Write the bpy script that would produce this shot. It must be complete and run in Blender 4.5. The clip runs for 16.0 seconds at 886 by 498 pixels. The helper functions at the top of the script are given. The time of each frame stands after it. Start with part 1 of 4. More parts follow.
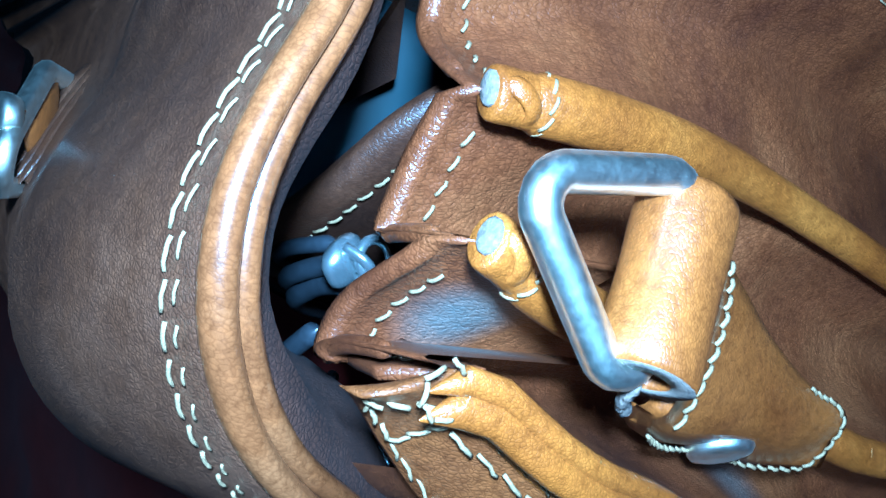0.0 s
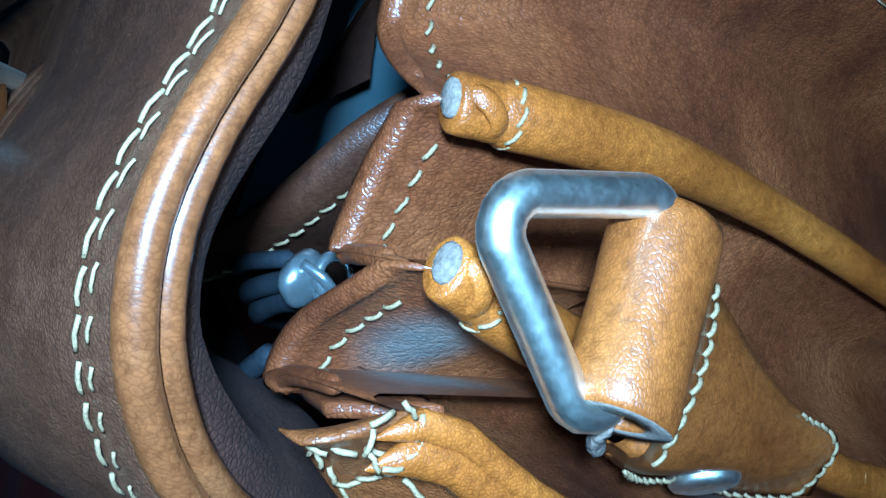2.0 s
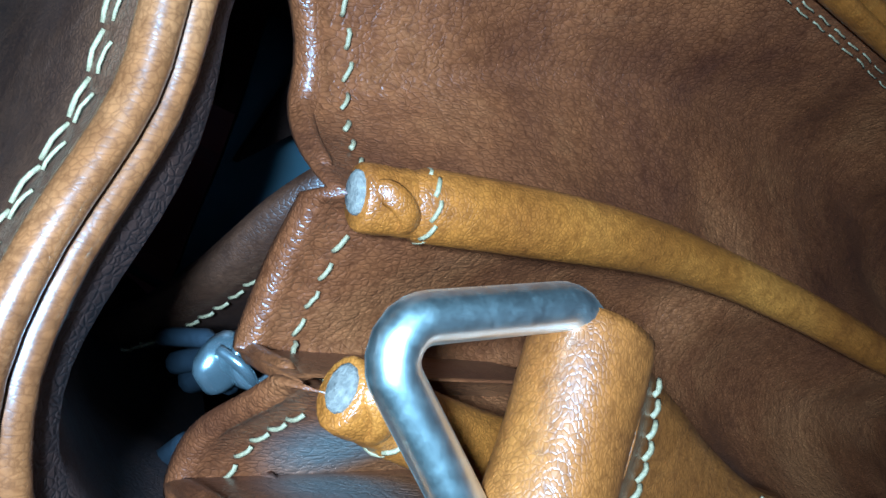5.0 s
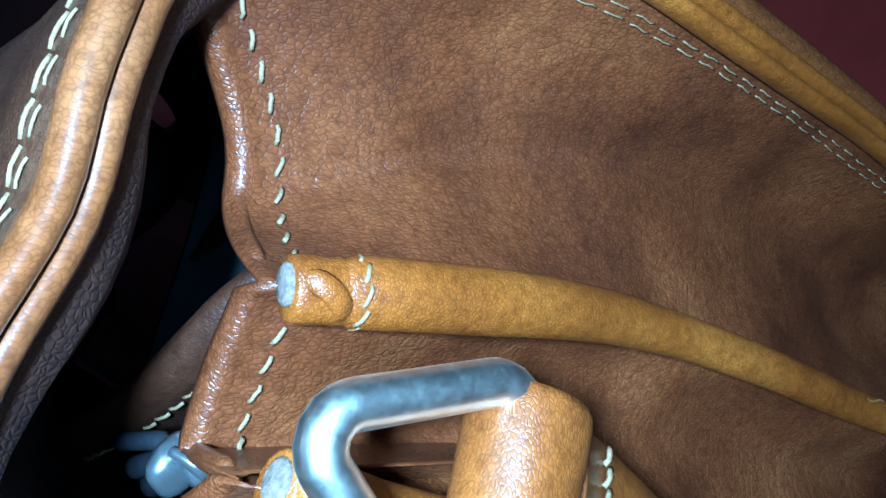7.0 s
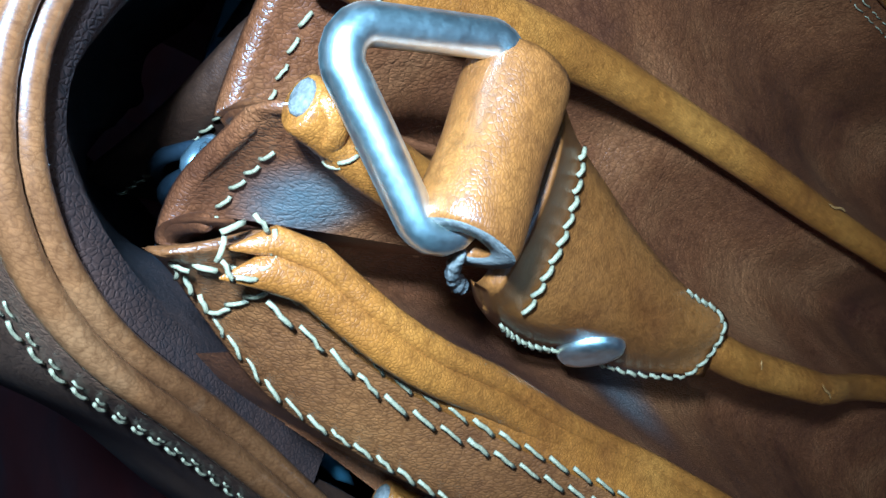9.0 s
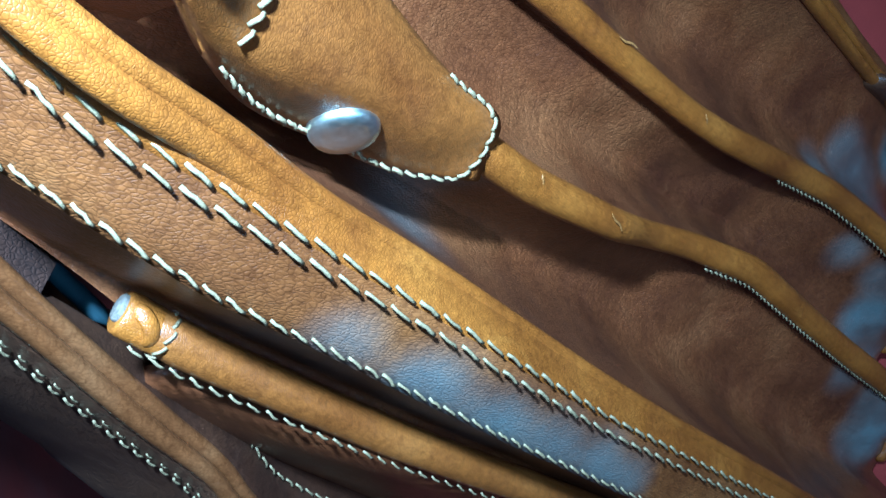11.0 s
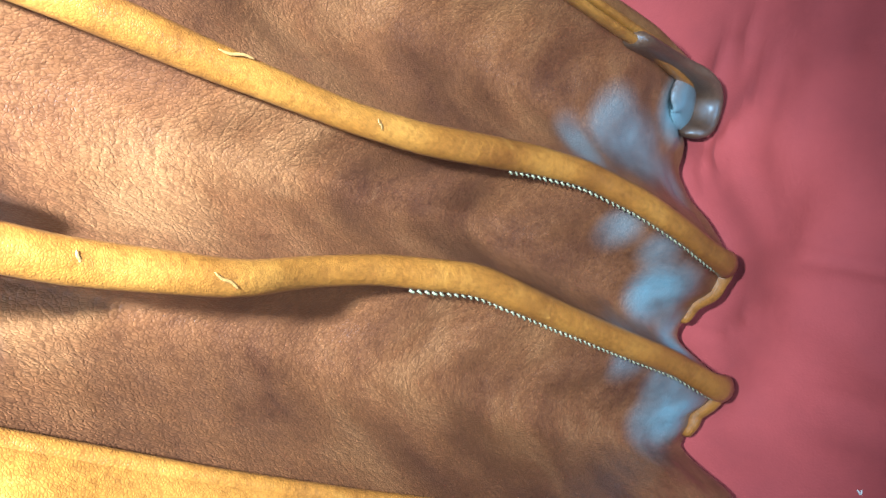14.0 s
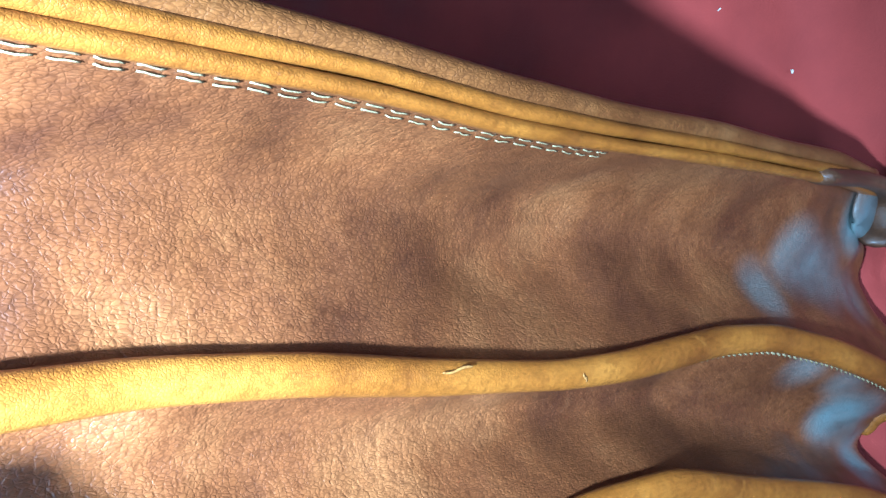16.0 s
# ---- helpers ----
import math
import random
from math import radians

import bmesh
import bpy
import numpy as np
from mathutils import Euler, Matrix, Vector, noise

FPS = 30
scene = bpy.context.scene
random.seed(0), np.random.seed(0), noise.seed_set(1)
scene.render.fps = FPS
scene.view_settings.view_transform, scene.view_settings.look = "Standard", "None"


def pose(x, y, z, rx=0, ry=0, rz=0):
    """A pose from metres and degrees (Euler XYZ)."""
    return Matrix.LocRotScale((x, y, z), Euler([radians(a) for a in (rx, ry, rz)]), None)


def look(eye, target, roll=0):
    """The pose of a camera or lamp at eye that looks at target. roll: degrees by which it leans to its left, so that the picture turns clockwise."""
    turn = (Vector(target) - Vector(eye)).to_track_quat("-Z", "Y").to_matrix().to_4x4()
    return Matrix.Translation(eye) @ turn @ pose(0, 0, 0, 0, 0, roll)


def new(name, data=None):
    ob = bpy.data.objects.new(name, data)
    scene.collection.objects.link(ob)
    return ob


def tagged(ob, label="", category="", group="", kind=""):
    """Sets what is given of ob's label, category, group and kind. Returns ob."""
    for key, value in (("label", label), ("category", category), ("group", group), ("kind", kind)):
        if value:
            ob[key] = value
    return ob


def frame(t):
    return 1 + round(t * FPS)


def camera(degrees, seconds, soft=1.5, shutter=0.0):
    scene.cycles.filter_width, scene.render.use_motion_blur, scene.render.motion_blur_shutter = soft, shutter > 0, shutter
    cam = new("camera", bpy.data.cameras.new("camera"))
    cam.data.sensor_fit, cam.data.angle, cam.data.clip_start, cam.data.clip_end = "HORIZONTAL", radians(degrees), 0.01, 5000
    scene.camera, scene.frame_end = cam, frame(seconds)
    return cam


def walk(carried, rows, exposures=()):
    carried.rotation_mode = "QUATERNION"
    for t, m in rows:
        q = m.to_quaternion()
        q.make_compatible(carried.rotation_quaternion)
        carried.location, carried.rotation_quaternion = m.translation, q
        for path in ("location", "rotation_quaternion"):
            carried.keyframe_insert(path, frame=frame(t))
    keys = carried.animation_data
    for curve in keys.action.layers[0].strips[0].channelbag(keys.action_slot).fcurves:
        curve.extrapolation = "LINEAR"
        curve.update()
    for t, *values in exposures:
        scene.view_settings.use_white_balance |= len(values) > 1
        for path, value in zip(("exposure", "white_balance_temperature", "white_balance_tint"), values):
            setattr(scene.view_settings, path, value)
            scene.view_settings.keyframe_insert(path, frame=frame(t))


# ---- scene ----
cam = camera(52.0, 16.0)
EXPOSURES = [(0, 0.85, 3550, 0), (1.5, 0.3, 3700, 0), (5, 0.05, 3850, 0), (7.4, 0.35, 3800, 0), (8.2, 0.35, 3800, 0), (10.3, 1.05, 3750, 0), (11.5, 1.95, 3900, 0), (12.2, 2.55, 4000, 0), (13, 3.0, 4200, 0),
             (14, 3.45, 4200, 0), (15, 3.6, 4150, 0), (16, 3.0, 4050, 0)]
PATH = [
    (0, (0.061, -0.035, 0.343), (-0.107, 1.46, -0.974), -79.4),
    (0.5, (0.062, -0.033, 0.341), (-0.101, 1.454, -0.986), -79.1),
    (1, (0.061, -0.031, 0.338), (-0.11, 1.451, -0.994), -79.5),
    (1.5, (0.062, -0.03, 0.337), (-0.107, 1.457, -0.989), -79.3),
    (2, (0.064, -0.031, 0.336), (-0.118, 1.455, -0.99), -79.6),
    (2.5, (0.064, -0.03, 0.334), (-0.119, 1.449, -0.999), -79.8),
    (3, (0.064, -0.03, 0.333), (-0.124, 1.444, -1.006), -80.2),
    (3.5, (0.066, -0.03, 0.331), (-0.13, 1.446, -1.004), -80.4),
    (4, (0.069, -0.028, 0.327), (-0.129, 1.449, -1.007), -80.3),
    (4.5, (0.073, -0.027, 0.327), (-0.127, 1.451, -1.005), -80.4),
    (5, (0.074, -0.028, 0.327), (-0.118, 1.451, -1.006), -80.3),
    (5.2, (0.076, -0.028, 0.327), (-0.119, 1.45, -1.005), -80.4),
    (7.3, (0.075, -0.033, 0.324), (0.068, 1.463, -1.004), -80.1),
    (7.5, (0.073, -0.034, 0.325), (0.012, 1.463, -0.999), -80.2),
    (8, (0.066, -0.038, 0.328), (-0.101, 1.437, -1.012), -80.5),
    (8.2, (0.064, -0.04, 0.33), (-0.119, 1.443, -0.999), -80.6),
    (10.3, (0.039, -0.048, 0.32), (-0.09, 1.291, -1.159), -79.9),
    (10.5, (0.038, -0.047, 0.317), (-0.099, 1.241, -1.206), -80.8),
    (11, (0.033, -0.055, 0.31), (-0.103, 1.228, -1.218), -80.9),
    (11.5, (0.027, -0.061, 0.302), (-0.1, 1.189, -1.254), -81.6),
    (12, (0.025, -0.068, 0.291), (-0.105, 1.149, -1.291), -82.5),
    (12.5, (0.028, -0.071, 0.283), (-0.119, 1.116, -1.32), -83.8),
    (13, (0.027, -0.076, 0.283), (-0.102, 1.108, -1.324), -83.9),
    (13.5, (0.036, -0.075, 0.273), (-0.124, 1.076, -1.354), -85.4),
    (14, (0.056, -0.071, 0.264), (-0.18, 1.06, -1.369), -90.8),
    (14.5, (0.082, -0.069, 0.248), (-0.239, 1.11, -1.335), -95.5),
    (15, (0.091, -0.067, 0.244), (-0.265, 1.103, -1.339), -97.1),
    (15.5, (0.097, -0.064, 0.251), (-0.282, 1.201, -1.251), -97.5),
    (16, (0.105, -0.049, 0.271), (-0.31, 1.24, -1.201), -97.4),
]
walk(cam, [(t, look(eye, target, roll)) for t, eye, target, roll in PATH], EXPOSURES)

# ---- light ----
world = bpy.data.worlds.new("dusk")
scene.world = world
world.use_nodes = True
wbg = world.node_tree.nodes["Background"]
wbg.inputs[0].default_value = (0.38, 0.50, 0.54, 1)
wbg.inputs[1].default_value = 0.008


def lamp(name, eye, target, watts, size, colour):
    data = bpy.data.lights.new(name, "AREA")
    data.shape, data.size, data.energy, data.color = "DISK", size, watts, colour
    ob = new(name, data)
    ob.matrix_world = look(eye, target)
    return ob


# small torch close above the ring
torch = bpy.data.lights.new("torch_light", "SPOT")
torch.energy, torch.color, torch.shadow_soft_size = 3.1, (0.88, 1.0, 0.97), 0.006
torch.spot_size, torch.spot_blend = math.radians(96), 1.0
new("torch_light", torch).matrix_world = look((0.080, -0.054, 0.362), (0.052, 0.035, 0.280))
# broad cool fill lamp, added to brighten the lower bag and cloth
lamp("cool_fill_light", (0.14, -0.72, 0.52), (0.04, 0.0, 0.10), 1.05, 0.50, (0.74, 0.92, 1.0))


# ---- materials ----
def mat(name):
    m = bpy.data.materials.new(name)
    m.use_nodes = True
    nt = m.node_tree
    return m, nt, nt.nodes["Principled BSDF"]


def add(nt, kind, **values):
    n = nt.nodes.new(kind)
    for k, v in values.items():
        n.inputs[k].default_value = v
    return n


def ramp(nt, fac, stops):
    r = nt.nodes.new("ShaderNodeValToRGB")
    els = r.color_ramp.elements
    while len(els) < len(stops):
        els.new(0.5)
    for e, (p, c) in zip(els, stops):
        e.position, e.color = p, (*c, 1)
    nt.links.new(fac, r.inputs[0])
    return r.outputs[0]


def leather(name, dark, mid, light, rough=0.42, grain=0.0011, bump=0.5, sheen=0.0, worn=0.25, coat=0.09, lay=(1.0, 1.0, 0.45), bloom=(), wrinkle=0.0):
    """Tanned leather: stains, pores, hair-fine creases and scuffs."""
    m, nt, b = mat(name)
    co = nt.nodes.new("ShaderNodeTexCoord").outputs["Object"]
    big = add(nt, "ShaderNodeTexNoise", Scale=38.0, Detail=5.0, Roughness=0.6)
    fine = add(nt, "ShaderNodeTexNoise", Scale=900.0, Detail=4.0, Roughness=0.65)
    stretch = add(nt, "ShaderNodeMapping", Scale=lay)
    pores = add(nt, "ShaderNodeTexVoronoi", Scale=1.0 / grain)
    pores.feature = "DISTANCE_TO_EDGE"
    warp = add(nt, "ShaderNodeTexNoise", Scale=420.0, Detail=3.0)
    wmix = nt.nodes.new("ShaderNodeVectorMath")
    wmix.operation = "MULTIPLY_ADD"
    wmix.inputs[1].default_value = (0.0009, 0.0009, 0.0009)
    crease = add(nt, "ShaderNodeTexNoise", Scale=150.0, Detail=6.0, Roughness=0.7)
    for n in (big, fine, crease, warp):
        nt.links.new(co, n.inputs["Vector"])
    nt.links.new(co, stretch.inputs["Vector"])
    nt.links.new(warp.outputs["Color"], wmix.inputs[0])
    nt.links.new(stretch.outputs[0], wmix.inputs[2])
    nt.links.new(wmix.outputs[0], pores.inputs["Vector"])
    stain = ramp(nt, big.outputs["Fac"], [(0.30, dark), (0.52, mid), (0.72, light)])
    speck = ramp(nt, fine.outputs["Fac"], [(0.30, (0.60, 0.56, 0.52)), (0.52, (1, 1, 1)), (0.74, (1.3, 1.27, 1.2))])
    mul = nt.nodes.new("ShaderNodeMix")
    mul.data_type, mul.blend_type = "RGBA", "MULTIPLY"
    mul.inputs[0].default_value = 0.8
    nt.links.new(stain, mul.inputs[6])
    nt.links.new(speck, mul.inputs[7])
    # scuffs: paler, drier streaks
    sc = add(nt, "ShaderNodeTexNoise", Scale=90.0, Detail=9.0, Roughness=0.75, Distortion=1.4)
    nt.links.new(co, sc.inputs["Vector"])
    scm = ramp(nt, sc.outputs["Fac"], [(0.60, (0, 0, 0)), (0.74, (worn, worn, worn))])
    mul2 = nt.nodes.new("ShaderNodeMix")
    mul2.data_type = "RGBA"
    nt.links.new(scm, mul2.inputs[0])
    nt.links.new(mul.outputs[2], mul2.inputs[6])
    mul2.inputs[7].default_value = (light[0] * 1.5, light[1] * 1.6, light[2] * 1.9, 1)
    # pores darken the creases between grains a little
    edge = ramp(nt, pores.outputs["Distance"], [(0.0, (0.62, 0.58, 0.55)), (0.14, (1, 1, 1))])
    mul3 = nt.nodes.new("ShaderNodeMix")
    mul3.data_type, mul3.blend_type = "RGBA", "MULTIPLY"
    mul3.inputs[0].default_value = 0.7
    nt.links.new(mul2.outputs[2], mul3.inputs[6])
    nt.links.new(edge, mul3.inputs[7])
    out = mul3.outputs[2]
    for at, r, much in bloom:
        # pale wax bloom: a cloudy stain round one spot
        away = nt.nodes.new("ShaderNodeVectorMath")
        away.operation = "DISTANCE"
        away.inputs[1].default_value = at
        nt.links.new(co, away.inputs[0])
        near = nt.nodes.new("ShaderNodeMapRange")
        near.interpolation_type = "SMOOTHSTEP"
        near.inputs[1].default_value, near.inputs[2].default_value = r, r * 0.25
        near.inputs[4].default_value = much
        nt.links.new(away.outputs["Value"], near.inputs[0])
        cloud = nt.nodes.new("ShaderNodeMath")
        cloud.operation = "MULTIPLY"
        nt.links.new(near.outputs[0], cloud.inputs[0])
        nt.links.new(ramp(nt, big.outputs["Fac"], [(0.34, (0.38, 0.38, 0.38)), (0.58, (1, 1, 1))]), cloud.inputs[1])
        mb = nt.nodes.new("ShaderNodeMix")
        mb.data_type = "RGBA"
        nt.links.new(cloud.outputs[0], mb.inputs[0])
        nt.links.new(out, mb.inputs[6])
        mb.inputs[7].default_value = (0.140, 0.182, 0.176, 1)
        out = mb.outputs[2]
    nt.links.new(out, b.inputs["Base Color"])
    rr = nt.nodes.new("ShaderNodeMapRange")
    rr.inputs[3].default_value, rr.inputs[4].default_value = rough - 0.12, rough + 0.16
    nt.links.new(crease.outputs["Fac"], rr.inputs[0])
    nt.links.new(rr.outputs[0], b.inputs["Roughness"])
    b.inputs["Specular IOR Level"].default_value = 0.42
    b.inputs["Coat Weight"].default_value = coat
    b.inputs["Coat Roughness"].default_value = 0.30
    if sheen:
        b.inputs["Sheen Weight"].default_value = sheen
    hsum = nt.nodes.new("ShaderNodeMath")
    hsum.operation = "MULTIPLY_ADD"
    hsum.inputs[1].default_value = 0.5
    nt.links.new(crease.outputs["Fac"], hsum.inputs[0])
    pr = nt.nodes.new("ShaderNodeMapRange")
    pr.inputs[2].default_value = 0.22
    nt.links.new(pores.outputs["Distance"], pr.inputs[0])
    nt.links.new(pr.outputs[0], hsum.inputs[2])
    bp = add(nt, "ShaderNodeBump", Strength=bump, Distance=0.00013)
    nt.links.new(hsum.outputs[0], bp.inputs["Height"])
    if wrinkle:
        warp2 = add(nt, "ShaderNodeTexNoise", Scale=110.0, Detail=3.0)
        nt.links.new(co, warp2.inputs["Vector"])
        wm = nt.nodes.new("ShaderNodeVectorMath")
        wm.operation = "MULTIPLY_ADD"
        wm.inputs[1].default_value = (0.007, 0.007, 0.007)
        nt.links.new(warp2.outputs["Color"], wm.inputs[0])
        nt.links.new(co, wm.inputs[2])
        wv = add(nt, "ShaderNodeTexVoronoi", Scale=420.0)
        wv.feature = "DISTANCE_TO_EDGE"
        nt.links.new(wm.outputs[0], wv.inputs["Vector"])
        wr = nt.nodes.new("ShaderNodeMapRange")
        wr.inputs[2].default_value = 0.16
        nt.links.new(wv.outputs["Distance"], wr.inputs[0])
        wk = nt.nodes.new("ShaderNodeMath")
        wk.operation = "MULTIPLY"
        nt.links.new(wr.outputs[0], wk.inputs[0])
        nt.links.new(ramp(nt, big.outputs["Fac"], [(0.40, (0.1, 0.1, 0.1)), (0.62, (1, 1, 1))]), wk.inputs[1])
        bw = add(nt, "ShaderNodeBump", Strength=wrinkle, Distance=0.00030)
        nt.links.new(wk.outputs[0], bw.inputs["Height"])
        nt.links.new(bw.outputs[0], bp.inputs["Normal"])
    nt.links.new(bp.outputs[0], b.inputs["Normal"])
    return m


def plain(name, colour, rough=0.5, metal=0.0, scale=400.0, vary=0.25, bump=0.2, dist=0.0002):
    m, nt, b = mat(name)
    co = nt.nodes.new("ShaderNodeTexCoord").outputs["Object"]
    n = add(nt, "ShaderNodeTexNoise", Scale=scale, Detail=5.0, Roughness=0.65)
    nt.links.new(co, n.inputs["Vector"])
    lo = tuple(c * (1 - vary) for c in colour)
    hi = tuple(min(1, c * (1 + vary)) for c in colour)
    nt.links.new(ramp(nt, n.outputs["Fac"], [(0.3, lo), (0.7, hi)]), b.inputs["Base Color"])
    rr = nt.nodes.new("ShaderNodeMapRange")
    rr.inputs[3].default_value, rr.inputs[4].default_value = max(0.05, rough - 0.1), rough + 0.1
    nt.links.new(n.outputs["Fac"], rr.inputs[0])
    nt.links.new(rr.outputs[0], b.inputs["Roughness"])
    b.inputs["Metallic"].default_value = metal
    bp = add(nt, "ShaderNodeBump", Strength=bump, Distance=dist)
    nt.links.new(n.outputs["Fac"], bp.inputs["Height"])
    nt.links.new(bp.outputs[0], b.inputs["Normal"])
    return m


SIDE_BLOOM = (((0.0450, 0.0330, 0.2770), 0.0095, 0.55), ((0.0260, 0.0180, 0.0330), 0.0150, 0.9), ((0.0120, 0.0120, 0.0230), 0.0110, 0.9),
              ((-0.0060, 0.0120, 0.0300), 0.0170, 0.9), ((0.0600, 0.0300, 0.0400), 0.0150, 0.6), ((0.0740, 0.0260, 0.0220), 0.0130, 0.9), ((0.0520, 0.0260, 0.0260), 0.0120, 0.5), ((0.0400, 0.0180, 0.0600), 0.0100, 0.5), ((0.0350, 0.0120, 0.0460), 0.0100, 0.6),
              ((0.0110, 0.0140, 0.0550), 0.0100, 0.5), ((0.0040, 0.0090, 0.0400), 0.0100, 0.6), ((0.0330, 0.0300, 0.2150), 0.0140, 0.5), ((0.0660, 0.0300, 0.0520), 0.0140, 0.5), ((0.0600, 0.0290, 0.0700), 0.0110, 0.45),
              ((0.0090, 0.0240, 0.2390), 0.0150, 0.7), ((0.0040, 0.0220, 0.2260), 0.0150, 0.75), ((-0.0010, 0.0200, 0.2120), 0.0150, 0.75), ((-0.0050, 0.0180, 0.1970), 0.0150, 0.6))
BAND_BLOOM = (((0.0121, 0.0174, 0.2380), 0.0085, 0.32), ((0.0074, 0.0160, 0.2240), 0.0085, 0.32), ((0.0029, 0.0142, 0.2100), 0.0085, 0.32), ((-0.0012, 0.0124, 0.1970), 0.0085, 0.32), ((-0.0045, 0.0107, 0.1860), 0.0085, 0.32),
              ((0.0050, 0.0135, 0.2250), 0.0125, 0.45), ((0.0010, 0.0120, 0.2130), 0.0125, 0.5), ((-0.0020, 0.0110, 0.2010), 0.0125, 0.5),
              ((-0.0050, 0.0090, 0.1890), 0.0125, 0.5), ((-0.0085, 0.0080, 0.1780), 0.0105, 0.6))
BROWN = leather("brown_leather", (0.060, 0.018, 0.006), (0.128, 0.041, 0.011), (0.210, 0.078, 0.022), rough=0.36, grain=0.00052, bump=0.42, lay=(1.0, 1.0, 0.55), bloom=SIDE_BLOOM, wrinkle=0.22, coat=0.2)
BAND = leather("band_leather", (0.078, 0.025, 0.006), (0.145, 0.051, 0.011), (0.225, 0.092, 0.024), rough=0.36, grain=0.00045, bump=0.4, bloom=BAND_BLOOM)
TAN = leather("tan_leather", (0.13, 0.038, 0.004), (0.24, 0.080, 0.007), (0.345, 0.130, 0.014), rough=0.34, grain=0.00042, bump=0.32, lay=(1.0, 1.0, 0.9), coat=0.2, worn=0.45)
TAB = leather("tab_leather", (0.12, 0.037, 0.005), (0.20, 0.068, 0.009), (0.30, 0.114, 0.018), rough=0.36, grain=0.00044, bump=0.26, lay=(0.7, 1.0, 1.3), coat=0.25)
FLAP = leather("flap_leather", (0.036, 0.015, 0.007), (0.068, 0.029, 0.012), (0.118, 0.056, 0.027), rough=0.42, grain=0.00050, coat=0.3)
ROLL = leather("rolled_edge_leather", (0.085, 0.030, 0.008), (0.150, 0.056, 0.015), (0.24, 0.104, 0.034), rough=0.25, grain=0.0005, bump=0.10, coat=0.6)
LINING = leather("suede_lining", (0.018, 0.007, 0.004), (0.040, 0.016, 0.008), (0.085, 0.036, 0.018), rough=0.62, grain=0.0006, bump=0.5, coat=0.0)
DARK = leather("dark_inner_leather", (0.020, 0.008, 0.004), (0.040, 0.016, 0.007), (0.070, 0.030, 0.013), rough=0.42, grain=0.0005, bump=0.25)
THREAD = plain("waxed_thread", (0.215, 0.155, 0.072), 0.6, scale=2600.0, vary=0.3, bump=0.6)
STEEL = plain("satin_steel", (0.78, 0.79, 0.68), 0.36, 1.0, scale=900.0, vary=0.06, bump=0.05)
CHROME = plain("chrome", (0.52, 0.55, 0.54), 0.22, 0.9, scale=500.0, vary=0.05, bump=0.03)
CUT = plain("raw_leather_edge", (0.135, 0.105, 0.075), 0.85, scale=1500.0, vary=0.45, bump=1.0)
RUBBER = plain("black_cord", (0.02, 0.022, 0.026), 0.35, scale=700.0, bump=0.2)
PAPER = plain("grey_blue_paper", (0.040, 0.064, 0.074), 0.55, scale=60.0, vary=0.12, bump=0.1)
FUZZ = plain("pale_lint", (0.60, 0.48, 0.38), 0.9, scale=1500.0)


def cloth_material():
    m, nt, b = mat("red_cotton")
    co = nt.nodes.new("ShaderNodeTexCoord").outputs["Object"]
    n = add(nt, "ShaderNodeTexNoise", Scale=24.0, Detail=6.0, Roughness=0.6)
    w = add(nt, "ShaderNodeTexNoise", Scale=1600.0, Detail=2.0)
    for k in (n, w):
        nt.links.new(co, k.inputs["Vector"])
    nt.links.new(ramp(nt, n.outputs["Fac"], [(0.3, (0.19, 0.016, 0.009)), (0.7, (0.26, 0.025, 0.014))]), b.inputs["Base Color"])
    b.inputs["Roughness"].default_value = 0.85
    b.inputs["Sheen Weight"].default_value = 0.08
    bp = add(nt, "ShaderNodeBump", Strength=0.35, Distance=0.0003)
    nt.links.new(w.outputs["Fac"], bp.inputs["Height"])
    nt.links.new(bp.outputs[0], b.inputs["Normal"])
    return m


CLOTH = cloth_material()


# ---- shaping helpers ----
def part(name, bm, material, parent=None, label="", smooth=True):
    me = bpy.data.meshes.new(name)
    bmesh.ops.recalc_face_normals(bm, faces=bm.faces[:])
    bm.to_mesh(me)
    bm.free()
    for mm in material if isinstance(material, (list, tuple)) else (material,):
        me.materials.append(mm)
    if smooth:
        me.shade_smooth()
    ob = new(name, me)
    ob.parent = parent
    return tagged(ob, label)


def spline(rows, n):
    """n points, evenly spaced along a Catmull-Rom curve through the rows."""
    p = [Vector(r) for r in rows]
    p = [2 * p[0] - p[1]] + p + [2 * p[-1] - p[-2]]
    out = []
    for i in range(1, len(p) - 2):
        for k in range(12):
            t = k / 12
            a, b, c, d = p[i - 1 : i + 3]
            out.append(0.5 * (2 * b + (c - a) * t + (2 * a - 5 * b + 4 * c - d) * t * t + (3 * b - a - 3 * c + d) * t**3))
    out.append(p[-2])
    q = np.array(out)
    s = np.r_[0, np.cumsum(np.linalg.norm(np.diff(q, axis=0), axis=1))]
    u = np.linspace(0, s[-1], n)
    return [Vector(v) for v in np.stack([np.interp(u, s, q[:, k]) for k in range(3)], 1)]


def length(pts):
    return sum((b - a).length for a, b in zip(pts, pts[1:]))


def along(rows):
    """x and y of a control line as smooth functions of the height."""
    zs = np.array([r[0] for r in rows])[::-1]
    fine = np.linspace(zs[0] - 0.012, zs[-1] + 0.012, 500)
    ker = np.hanning(25)
    ker /= ker.sum()
    cols = []
    for k in (1, 2):
        v = np.interp(fine, zs, np.array([r[k] for r in rows])[::-1])
        cols.append(np.convolve(np.pad(v, 12, mode="edge"), ker, "valid"))
    return lambda z: (float(np.interp(z, fine, cols[0])), float(np.interp(z, fine, cols[1])))


